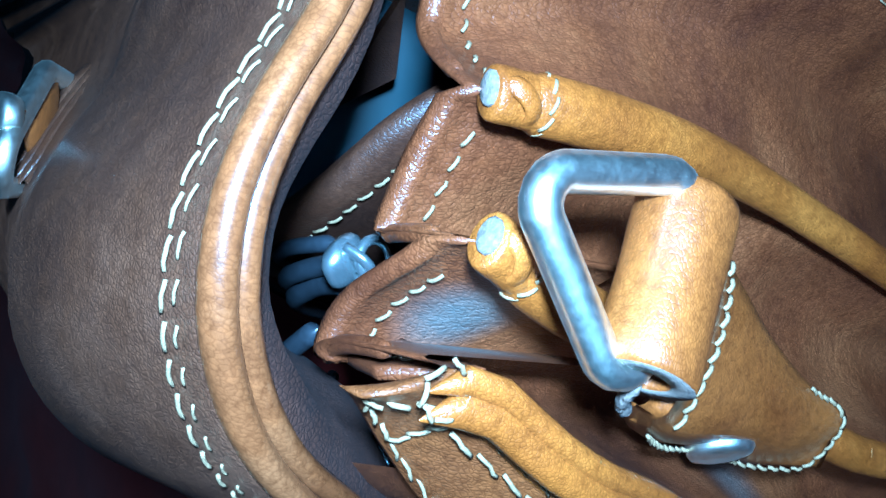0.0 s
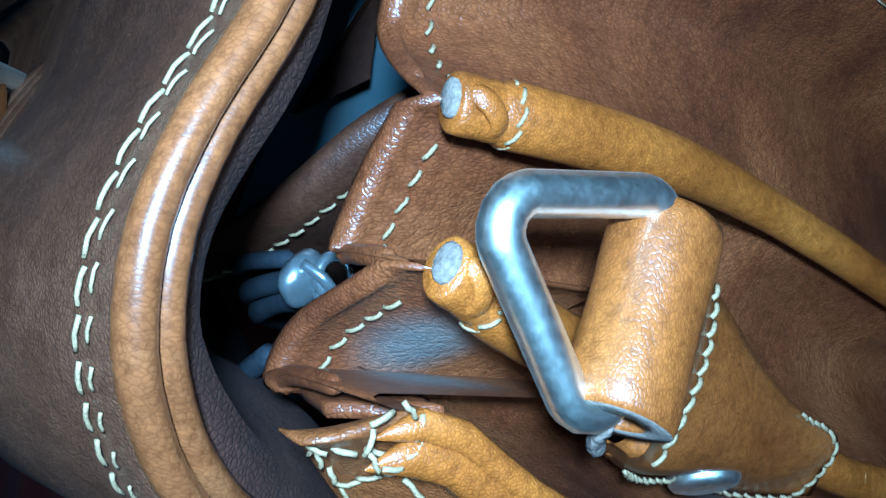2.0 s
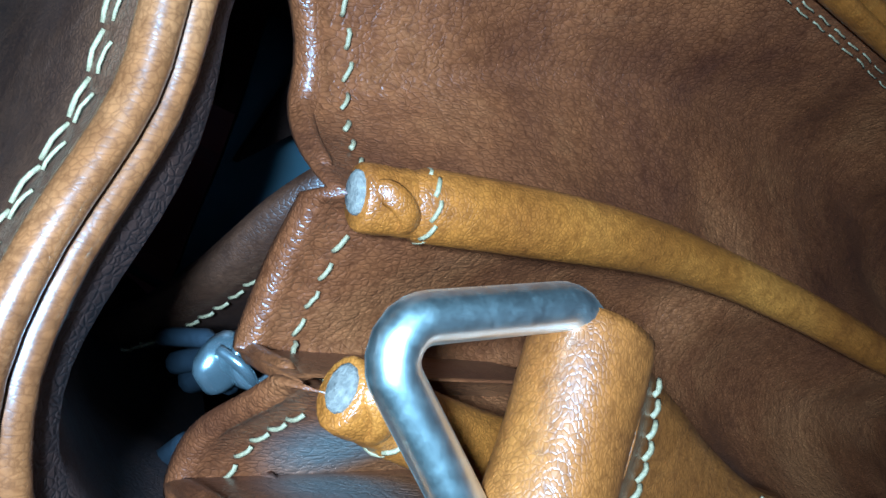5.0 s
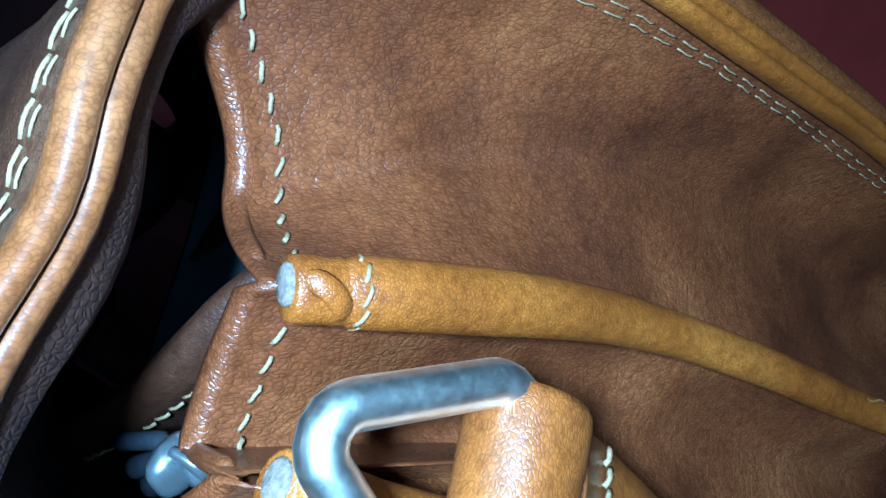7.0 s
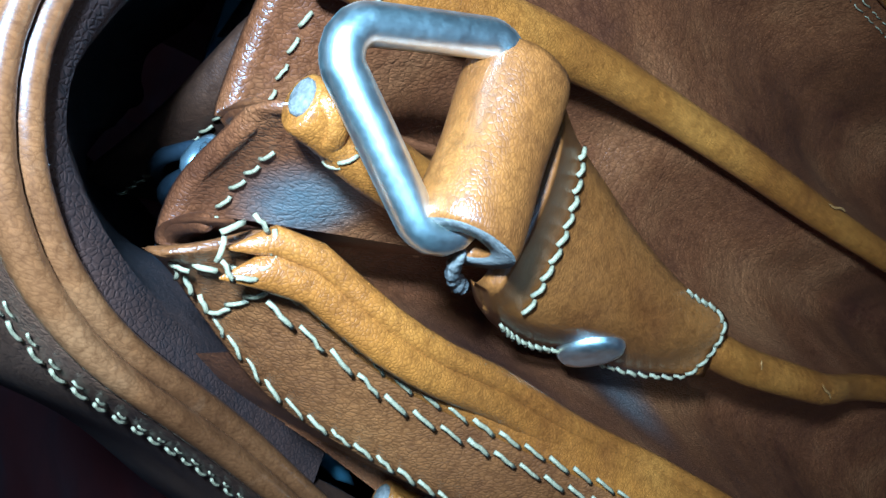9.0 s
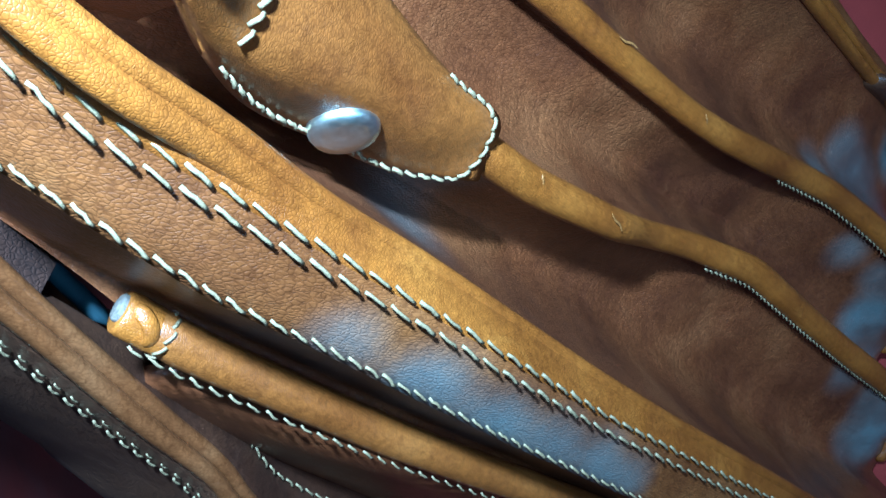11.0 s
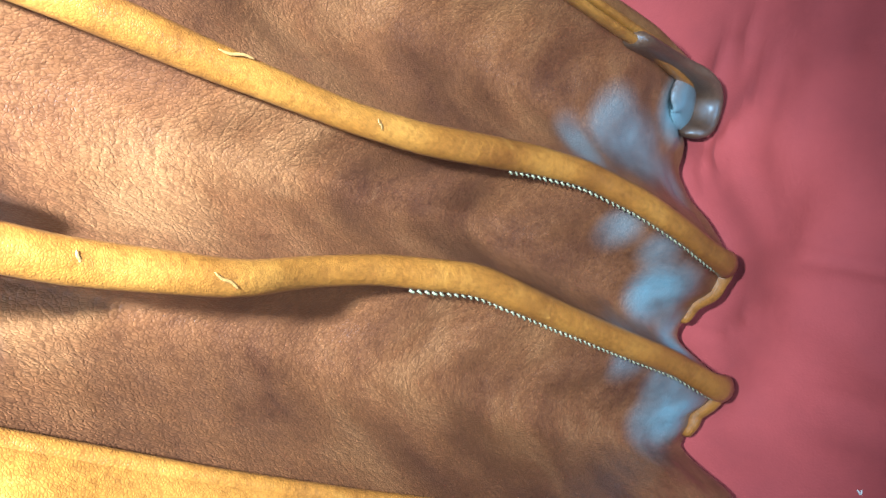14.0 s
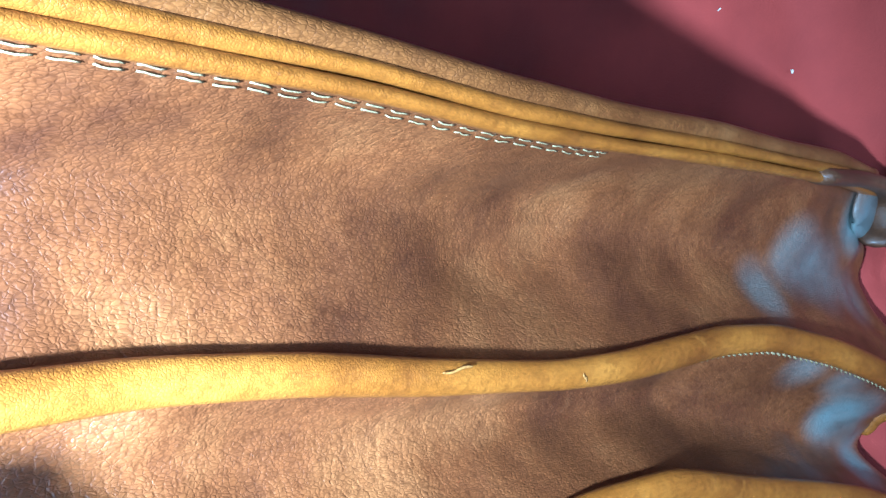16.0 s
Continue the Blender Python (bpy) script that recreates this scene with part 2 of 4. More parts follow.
def frames(pts, up):
    """Tangent, side and normal at each point; normal stays near up (a vector or one per point)."""
    out = []
    for i, p in enumerate(pts):
        t = (pts[min(i + 1, len(pts) - 1)] - pts[max(i - 1, 0)]).normalized()
        u = Vector(up[i]) if isinstance(up, list) else Vector(up)
        s = t.cross(u).normalized()
        out.append((t, s, s.cross(t).normalized()))
    return out


def sweep(bm, pts, section, up, closed=True, caps=True, scale=None, mat_of=None):
    """Sweeps section(i) -> [(side, normal)] along pts."""
    fr = frames(pts, up)
    rings = []
    for i, (p, (t, s, n)) in enumerate(zip(pts, fr)):
        k = scale(i / (len(pts) - 1)) if scale else 1.0
        sec = section(i / (len(pts) - 1)) if callable(section) else section
        rings.append([bm.verts.new(p + s * (a * k) + n * (b * k)) for a, b in sec])
    m = len(rings[0])
    for a, b in zip(rings, rings[1:]):
        for j in range(m if closed else m - 1):
            f = bm.faces.new((a[j], a[(j + 1) % m], b[(j + 1) % m], b[j]))
            if mat_of:
                f.material_index = mat_of(j)
    if caps and closed:
        bm.faces.new(rings[0])
        bm.faces.new(rings[-1])
    return rings


def oval(w, h, n=14, off=(0, 0)):
    return [(off[0] + w * math.cos(2 * math.pi * k / n), off[1] + h * math.sin(2 * math.pi * k / n)) for k in range(n)]


def rounded(k):
    """A scale that closes a swept body at both ends."""
    return lambda t: max(0.05, min(1, math.sqrt(max(0, 1 - max(0, 1 - t / k) ** 2)), math.sqrt(max(0, 1 - max(0, 1 - (1 - t) / k) ** 2))))


def stitches(name, pts, parent, pitch=0.0042, long=0.0034, thick=0.00042, up=(0, -1, 0), lift=0.0002, slant=0.0003):
    """A seam: short waxed stitches that dive into the leather at both ends."""
    n = max(3, int(length(pts) / pitch))
    q = spline([tuple(p) for p in pts], n * 8 + 1)
    bm = bmesh.new()
    rnd = random.Random(len(name) + n)
    ups = up if isinstance(up, list) else None
    for k in range(n):
        a, b = q[k * 8], q[k * 8 + 8]
        t = (b - a).normalized()
        u = Vector(ups[min(len(ups) - 1, int(k / n * len(ups)))]) if ups else Vector(up)
        s = t.cross(u).normalized()
        nn = s.cross(t).normalized()
        f = min(1.0, long / max((b - a).length, 1e-6))
        body = []
        for j in range(5):
            w = (1 - f) / 2 + f * j / 4
            sag = math.sin(math.pi * j / 4)
            body.append(a.lerp(b, w) + nn * (lift + thick * (sag * 1.1 - 0.55)) + s * (slant * (j / 4 - 0.5) * 2 + rnd.uniform(-1, 1) * 0.00012))
        sweep(bm, body, oval(thick * rnd.uniform(0.85, 1.15), thick * 0.9, 6), tuple(nn))
    return part(name, bm, THREAD, parent)


# ---- bag ----
def sag_at(d):
    """How far the slack top of the bag has sunk at a depth behind its side."""
    return 0.06 * (1 - math.exp(-((max(0.0, d - 0.036) / 0.06) ** 1.5)))


bag = tagged(new("leather_bag"), "worn brown leather satchel, flap ajar, standing on red cloth", "bag")

# control lines of the pleated side: height, across, out
LINE_E = along([(0.3050, 0.1072, 0.0343), (0.2500, 0.1047, 0.0293), (0.2000, 0.1001, 0.0284), (0.1750, 0.0965, 0.0275), (0.1520, 0.0943, 0.0274), (0.1100, 0.0911, 0.0274),
                 (0.0700, 0.0873, 0.0272), (0.0450, 0.0851, 0.0266), (0.0200, 0.0810, 0.0267), (0.0040, 0.0799, 0.0287)])
LINE_A = along([(0.3000, 0.0684, 0.0343), (0.2836, 0.0694, 0.0313), (0.2710, 0.0702, 0.0299), (0.2560, 0.0706, 0.0302), (0.2420, 0.0704, 0.0316), (0.2240, 0.0688, 0.0325),
                 (0.2030, 0.0658, 0.0316), (0.1820, 0.0618, 0.0294), (0.1530, 0.0571, 0.0270), (0.1360, 0.0556, 0.0259), (0.1180, 0.0552, 0.0250), (0.1000, 0.0549, 0.0241),
                 (0.0820, 0.0535, 0.0207), (0.0610, 0.0483, 0.0145), (0.0450, 0.0427, 0.0098), (0.0320, 0.0373, 0.0060), (0.0220, 0.0348, 0.0052), (0.0130, 0.0342, 0.0087)])
LINE_B = along([(0.3000, 0.0580, 0.0233), (0.2880, 0.0563, 0.0224), (0.2780, 0.0525, 0.0238), (0.2680, 0.0499, 0.0257), (0.2500, 0.0466, 0.0259), (0.2280, 0.0412, 0.0243),
                 (0.2160, 0.0384, 0.0211), (0.2056, 0.0361, 0.0213), (0.1800, 0.0333, 0.0200), (0.1626, 0.0332, 0.0235), (0.1457, 0.0331, 0.0234), (0.1200, 0.0311, 0.0201),
                 (0.0930, 0.0233, 0.0160), (0.0667, 0.0160, 0.0119), (0.0417, 0.0091, 0.0065), (0.0290, 0.0036, 0.0015), (0.0200, 0.0011, 0.0003), (0.0120, 0.0011, 0.0036)])
LINE_C = along([(0.2955, 0.0431, 0.0192), (0.2885, 0.0466, 0.0195), (0.2800, 0.0410, 0.0172), (0.2706, 0.0372, 0.0171), (0.2598, 0.0345, 0.0185), (0.2454, 0.0290, 0.0181),
                 (0.2290, 0.0244, 0.0170), (0.2085, 0.0176, 0.0148), (0.1875, 0.0106, 0.0120), (0.1634, 0.0034, 0.0089), (0.1293, -0.0062, 0.0047), (0.0816, -0.0200, -0.0007),
                 (0.0514, -0.0249, -0.0040), (0.0262, -0.0287, -0.0067), (0.0040, -0.0315, -0.0074)])
LINE_CS = along([(0.2955, 0.0412, 0.0234), (0.2876, 0.0402, 0.0226), (0.2800, 0.0355, 0.0214), (0.2720, 0.0312, 0.0206), (0.2611, 0.0275, 0.0192), (0.2479, 0.0233, 0.0168),
                 (0.2330, 0.0186, 0.0139), (0.2145, 0.0123, 0.0100), (0.1917, 0.0051, 0.0089), (0.1620, -0.0032, 0.0063), (0.1273, -0.0126, 0.0028), (0.0789, -0.0258, -0.0022),
                 (0.0040, -0.0422, -0.0082)])
LINE_CL = along([(0.2955, 0.0408, 0.0282), (0.2885, 0.0346, 0.0282), (0.2810, 0.0274, 0.0268), (0.2765, 0.0256, 0.0253), (0.2690, 0.0223, 0.0234), (0.2640, 0.0202, 0.0221),
                 (0.2535, 0.0158, 0.0202), (0.2402, 0.0118, 0.0186), (0.2253, 0.0068, 0.0172), (0.2013, -0.0009, 0.0140), (0.1859, -0.0055, 0.0117), (0.1670, -0.0111, 0.0094),
                 (0.1438, -0.0180, 0.0067), (0.1142, -0.0263, 0.0033), (0.0896, -0.0343, 0.0005), (0.0040, -0.0591, -0.0068)])
LINE_D = along([(0.2700, 0.0188, 0.0433), (0.2525, 0.0099, 0.0403), (0.2414, 0.0054, 0.0378), (0.2242, -0.0002, 0.0340), (0.2089, -0.0052, 0.0316), (0.1904, -0.0104, 0.0286),
                 (0.1670, -0.0166, 0.0252), (0.1380, -0.0246, 0.0208), (0.0998, -0.0348, 0.0152), (0.0500, -0.0480, 0.0061), (0.0040, -0.0600, 0.0001)])
VALLEY_EA = along([(0.30, 0.0765, 0.046), (0.281, 0.0765, 0.0450), (0.26, 0.085, 0.043), (0.235, 0.09, 0.040), (0.2, 0.087, 0.041), (0.16, 0.08, 0.044),
                   (0.137, 0.077, 0.045), (0.1, 0.073, 0.041), (0.065, 0.066, 0.033), (0.03, 0.060, 0.026), (0.004, 0.058, 0.026)])
VALLEY_AB = along([(0.30, 0.0525, 0.0395), (0.283, 0.0530, 0.0390), (0.25, 0.057, 0.0405), (0.2, 0.052, 0.040), (0.158, 0.047, 0.039), (0.1, 0.039, 0.036),
                   (0.05, 0.023, 0.025), (0.025, 0.013, 0.018), (0.004, 0.011, 0.017)])
VALLEY_BC = along([(0.30, 0.0385, 0.0410), (0.286, 0.0390, 0.0395), (0.25, 0.038, 0.0390), (0.23, 0.036, 0.040), (0.2, 0.029, 0.036), (0.15, 0.017, 0.032),
                   (0.1, 0.005, 0.027), (0.05, -0.010, 0.018), (0.025, -0.018, 0.011), (0.004, -0.020, 0.010)])


def on(line, z, out=0.0):
    x, y = line(z)
    return Vector((x, y - out, z))


SPANS = [(LINE_E, VALLEY_EA, 1), (VALLEY_EA, LINE_A, -1), (LINE_A, VALLEY_AB, 1), (VALLEY_AB, LINE_B, -1), (LINE_B, VALLEY_BC, 1), (VALLEY_BC, LINE_C, -1)]
TOPS = (0.296, 0.2810, 0.2835, 0.2838, 0.2870, 0.2868, 0.2900)
FOOT = 0.0135


def surface(span, t, h):
    """A point of the pleated side: span of the fold, way across it, share of the height."""
    a, b, way = SPANS[span]
    w = (1 - math.cos(t * math.pi)) / 2
    z = FOOT + (TOPS[span] * (1 - w) + TOPS[span + 1] * w - FOOT) * h
    (xa, ya), (xb, yb) = a(z), b(z)
    e = math.sin(t * math.pi / 2) if way > 0 else 1 - math.cos(t * math.pi / 2)
    low = min(1.0, max(0.0, (0.06 - z) / 0.045))
    e = e * (1 - low) + w * low
    x, y = xa + (xb - xa) * t, ya + (yb - ya) * e
    if span in (2, 4):
        y += 0.0032 * (1 - low) * min(1.0, t / 0.05) * math.exp(-2.2 * t)
    puff = 0.0030 * noise.noise(Vector((x * 42 + z * 16, z * 30 - x * 12, 3.1))) + 0.0010 * noise.noise(Vector((x * 120, z * 70, 8.0))) + 0.0016 * low * noise.noise(Vector((x * 170, z * 150, 1.0)))
    return Vector((x, y + puff * math.sin(math.pi * t), z))


def pleats():
    """The folded side: smooth leather between the piped ridges."""
    bm = bmesh.new()
    rows = []
    nz = 170
    for i in range(nz + 1):
        rows.append([surface(k, j / 14, i / nz) for k in range(6) for j in range(14)] + [surface(5, 1.0, i / nz)])
    # the top edge is turned inwards over a thin welt
    last = rows[-1]
    for dz, dy in ((0.0010, -0.0004), (0.0019, 0.0002), (0.0022, 0.0014), (0.0019, 0.0026), (0.0006, 0.0034), (-0.006, 0.0036), (-0.03, 0.004)):
        rows.append([p + Vector((0, dy, dz)) for p in last])
    vs = [[bm.verts.new(p) for p in r] for r in rows]
    for a, b in zip(vs, vs[1:]):
        for j in range(len(a) - 1):
            bm.faces.new((a[j], a[j + 1], b[j + 1], b[j]))
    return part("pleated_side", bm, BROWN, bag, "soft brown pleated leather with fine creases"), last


side, rim = pleats()
for a, b in ((2, 27), (29, 55), (57, 83)):
    bm = bmesh.new()
    sweep(bm, spline([tuple(rim[k] + Vector((0, 0.0010, 0.0010))) for k in range(a, b, 2)], 60), lambda t: oval(0.0010, 0.0009 * (1 + 0.12 * math.sin(t * 19)), 12), (0, -0.5, 1), scale=rounded(0.06))
    part("rolled_rim", bm, BROWN, side, "rolled top edge of the fold")
rimline = [surface(k, j / 14, 0.9915) + Vector((0, -0.0002, 0)) for k in range(6) for j in range(14)]
stitches("rim_stitching", rimline[6:26], side, 0.0029, 0.0018, 0.00024, up=(0, -1, 0.1))
stitches("rim_stitching", rimline[31:53], side, 0.0029, 0.0018, 0.00024, up=(0, -1, 0.1))
stitches("rim_stitching", rimline[59:81], side, 0.0029, 0.0018, 0.00024, up=(0, -1, 0.1))


def piping(line, z0, z1, w, h, label, seam):
    """A rounded, padded leather welt that covers a fold."""
    zs = np.linspace(z1, z0, 60)
    pts = [on(line, z, 0.0006) for z in zs]
    bm = bmesh.new()
    fat = lambda t: 1.0 + 0.12 * math.sin(t * 23) * 0.4 + 0.10 * math.sin(t * 9 + 1) + 0.45 * max(0.0, (t - 0.90) / 0.10) ** 2
    sec = lambda t: oval(w * fat(t), h * fat(t), 16)
    sweep(bm, pts, sec, (0, -1, 0), scale=lambda t: max(0.35, min(1, math.sqrt(max(0, 1 - max(0, 1 - t / 0.012) ** 2)) + 0.25)))
    ob = part("piping", bm, TAN, bag, label)
    s = [on(line, z, 0.0002) + Vector((-w * 1.16, 0.0001, 0)) for z in np.linspace(seam[1], seam[0], 40)]
    stitches("seam_stitching", s, ob, 0.0020, 0.0015, 0.00022, up=(-0.5, -1, 0))
    return ob, pts


pipe_a, pts_a = piping(LINE_A, 0.0195, 0.2830, 0.0029, 0.0024, "orange-tan rolled leather piping, scuffed", (0.024, 0.108))
pipe_b, pts_b = piping(LINE_B, 0.0185, 0.2868, 0.0029, 0.0024, "orange-tan rolled leather piping, scuffed", (0.024, 0.138))


def pipe_end(pts, parent):
    """The folded-over head of a piping with its raw core and a loop of thread."""
    a, t = pts[0], (pts[1] - pts[0]).normalized()
    bm = bmesh.new()
    body = [a - t * d for d in (-0.0060, -0.0048, -0.0038, -0.0028, -0.0018, -0.0008, 0.0004, 0.0012, 0.0014)]
    sweep(bm, body, oval(0.0030, 0.0023, 16), (0.25, -1, 0), scale=lambda s: [0.88, 0.99, 0.95, 0.99, 0.95, 0.98, 0.98, 0.94, 0.86][round(s * 8)])
    head = part("piping_head", bm, TAN, parent)
    bm = bmesh.new()
    sweep(bm, [a - t * d for d in (0.0008, 0.0018, 0.0020)], oval(0.0019, 0.0013, 12, (0.0003, 0.0003)), (0.25, -1, 0), scale=lambda s: [1, 0.97, 0.8][round(s * 2)])
    part("raw_core", bm, CUT, head, "pale raw leather core")
    q = t.cross(Vector((0, -1, 0))).normalized()
    bm = bmesh.new()
    sweep(bm, spline([tuple(a + t * u + q * v + Vector((0, w, 0))) for u, v, w in ((-0.0012, -0.0012, -0.0014), (0.0002, -0.0008, -0.0024), (0.0016, 0.0002, -0.0026), (0.0026, 0.0014, -0.0020), (0.0030, 0.0026, -0.0004))], 14), oval(0.0011, 0.0005, 10), (0, -1, 0), scale=rounded(0.25))
    part("folded_end", bm, TAN, head, "folded-over leather end")
    s = t.cross(Vector((0, -1, 0))).normalized()
    n = s.cross(t).normalized()
    loop = [a + t * 0.0048 + s * (0.0031 * math.cos(w)) + n * (0.0027 * math.sin(w)) for w in np.linspace(-0.3, math.pi + 0.3, 12)]
    stitches("loop_stitching", loop, head, 0.0021, 0.0018, 0.00024, up=[tuple(p - a - t * 0.0048) for p in loop], lift=0.0001)


SCAR = leather("scuffed_tan", (0.24, 0.095, 0.012), (0.31, 0.135, 0.025), (0.38, 0.19, 0.055), rough=0.55, grain=0.0004, bump=0.3, coat=0.0)


def scar(line, z, size, turn, parent, material, label, side=0.0):
    """A thin sliver of scuffed skin that lies on a piping."""
    c = on(line, z, 0.0029 - 0.12 * abs(side)) + Vector((side, 0, 0))
    d = Vector((math.sin(turn), 0, math.cos(turn))) * size
    bm = bmesh.new()
    sweep(bm, spline([tuple(c - d), tuple(c - d * 0.3 + Vector((0.0002, -0.0001, 0))), tuple(c + d * 0.4 - Vector((0.0002, 0.0001, 0))), tuple(c + d)], 14), oval(0.00022, 0.00006, 8), (0, -1, 0), scale=rounded(0.4))
    part("scuff", bm, material, parent, label)


scar(LINE_B, 0.184, 0.0026, 0.5, pipe_b, SCAR, "pale scuff")
scar(LINE_B, 0.205, 0.0010, 1.2, pipe_b, SCAR, "pale scuff", 0.0008)
scar(LINE_B, 0.122, 0.0008, 0.2, pipe_b, DARK, "dark stain")
scar(LINE_A, 0.179, 0.0034, 0.05, pipe_a, SCAR, "worn pale patch", 0.0018)
scar(LINE_A, 0.150, 0.0012, 0.9, pipe_a, SCAR, "pale scuff")
scar(LINE_A, 0.253, 0.0016, 0.8, pipe_a, SCAR, "pale scuff")
scar(LINE_A, 0.247, 0.0012, -0.3, pipe_a, SCAR, "pale scuff")
pipe_end(pts_a, pipe_a)
pipe_end(pts_b, pipe_b)


def strip(name, lines, zs, thick, material, label, bulge=0.0, mats=None):
    """A leather band between control lines, with rounded edges and real thickness."""
    bm = bmesh.new()
    rows = []
    for z in zs:
        p = [on(l, z) for l in lines]
        q = []
        for a, b in zip(p, p[1:]):
            q += [a.lerp(b, k / 5) for k in range(5)]
        q.append(p[-1])
        m = len(q) - 1
        q = [v.lerp(q[m // 2 - 1], round_tip(z)) for v in q]
        front = [v + Vector((0, -thick / 2 * (1 - (abs(2 * k / m - 1)) ** 6 * 0.8) - bulge * math.sin(math.pi * k / m), 0)) for k, v in enumerate(q)]
        back = [v + Vector((0, thick / 2 * (1 - (abs(2 * k / m - 1)) ** 6 * 0.8), 0)) for k, v in enumerate(q)]
        rows.append([bm.verts.new(v) for v in front + back[::-1]])
    for a, b in zip(rows, rows[1:]):
        n = len(a)
        for j in range(n):
            bm.faces.new((a[j], a[(j + 1) % n], b[(j + 1) % n], b[j]))
    bm.faces.new(rows[0])
    bm.faces.new(rows[-1])
    return part(name, bm, material, bag, label)


# front pocket edge: brown band with a tan rolled border and two rows of stitches
zc = list(np.linspace(0.2978, 0.2840, 14)) + list(np.linspace(0.2815, 0.010, 76))
def round_tip(z):
    t = min(0.985, max(0.0, (z - 0.2890) / 0.0090))
    return 1 - math.sqrt(1 - t * t)


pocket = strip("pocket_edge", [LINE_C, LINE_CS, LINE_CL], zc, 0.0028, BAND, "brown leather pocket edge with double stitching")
mid_c = lambda z: tuple((a + b) / 2 for a, b in zip(LINE_C(z), LINE_CS(z)))
strip("pocket_border", [LINE_C, mid_c, LINE_CS], zc[8:], 0.0037, TAN, "flat tan leather border of the pocket")
for off, w in ((-0.0008, 0.0014), (-0.0032, 0.0018)):
    bm = bmesh.new()
    sweep(bm, [on(LINE_C, z, 0.0012) + Vector((off, 0, 0)) for z in np.linspace(0.2940, 0.011, 70)], oval(w, 0.0013, 12), (0, -1, 0), scale=rounded(0.012))
    part("rolled_border", bm, TAN, pocket, "tan rolled leather border")
for off in (0.0011, -0.0011):
    stitches("double_stitching", [on(LINE_CS, z, 0.0019) + Vector((off, 0, 0)) for z in np.linspace(0.288, 0.012, 60)], pocket, 0.0040, 0.0035, 0.00024)
stitches("lower_stitching", [on(LINE_CL, z, 0.0012) + Vector((0.0006, 0, 0)) for z in np.linspace(0.2895, 0.012, 60)], pocket, 0.0030, 0.0028, 0.00022)
def across_band(z, t, out=0.0018):
    return on(LINE_CS, z, out).lerp(on(LINE_CL, z, out), t)


HEAD = [across_band(0.2905, -0.3), across_band(0.2938, 0.05), across_band(0.2956, 0.4), across_band(0.2938, 0.8), across_band(0.2898, 0.92)]
stitches("head_stitching", spline([tuple(v) for v in HEAD], 20), pocket, 0.0022, 0.0019, 0.00024)
stitches("head_stitching", [HEAD[4].lerp(on(LINE_CS, 0.2880, 0.0018), t) for t in np.linspace(0, 1, 8)], pocket, 0.0024, 0.0021, 0.00024)
LC = on(LINE_C, 0.2925) + Vector((-0.0010, -0.0018, 0))
stitches("loop_stitching", [LC + Vector((0.0026 * math.cos(w), 0, 0.0026 * math.sin(w))) for w in np.linspace(0.4, 6.4, 20)], pocket, 0.0022, 0.0020, 0.00026)
# inner wall of the fold between pocket edge and next ridge
LINE_X = along([(0.30, 0.032, 0.050), (0.25, 0.012, 0.043), (0.2, -0.004, 0.034), (0.15, -0.019, 0.026), (0.1, -0.034, 0.017), (0.004, -0.061, 0.0)])
bm = bmesh.new()
rows = []
for z in np.linspace(0.284, 0.010, 60):
    p = [on(LINE_CL, z, -0.0022) + Vector((0.0012, 0, 0)), on(LINE_X, z, 0.001), on(LINE_D, z, -0.001)]
    p[2] = p[1].lerp(p[2], max(0.05, min(1.0, (0.268 - z) / 0.02)))
    q = [p[0].lerp(p[1], k / 5) for k in range(5)] + [p[1].lerp(p[2], k / 5) for k in range(6)]
    rows.append([bm.verts.new(v) for v in q])
for a, b in zip(rows, rows[1:]):
    for j in range(len(a) - 1):
        bm.faces.new((a[j], a[j + 1], b[j + 1], b[j]))
part("front_fold", bm, BROWN, bag, "brown leather fold of the front pocket")

bm = bmesh.new()
pts_d = [on(LINE_D, z, 0.001) for z in np.linspace(0.251, 0.010, 70)]
sweep(bm, pts_d, lambda t: oval(0.0030, 0.0026, 14), (-0.3, -1, 0), scale=rounded(0.02))
pipe_d = part("piping", bm, TAB, bag, "tan rolled piping of the front pocket")
stitches("seam_stitching", [p + Vector((-0.0036, -0.0004, 0)) for p in pts_d], pipe_d, 0.0030, 0.0025, 0.00020, up=(-0.7, -1, 0))
pipe_end(pts_d, pipe_d)


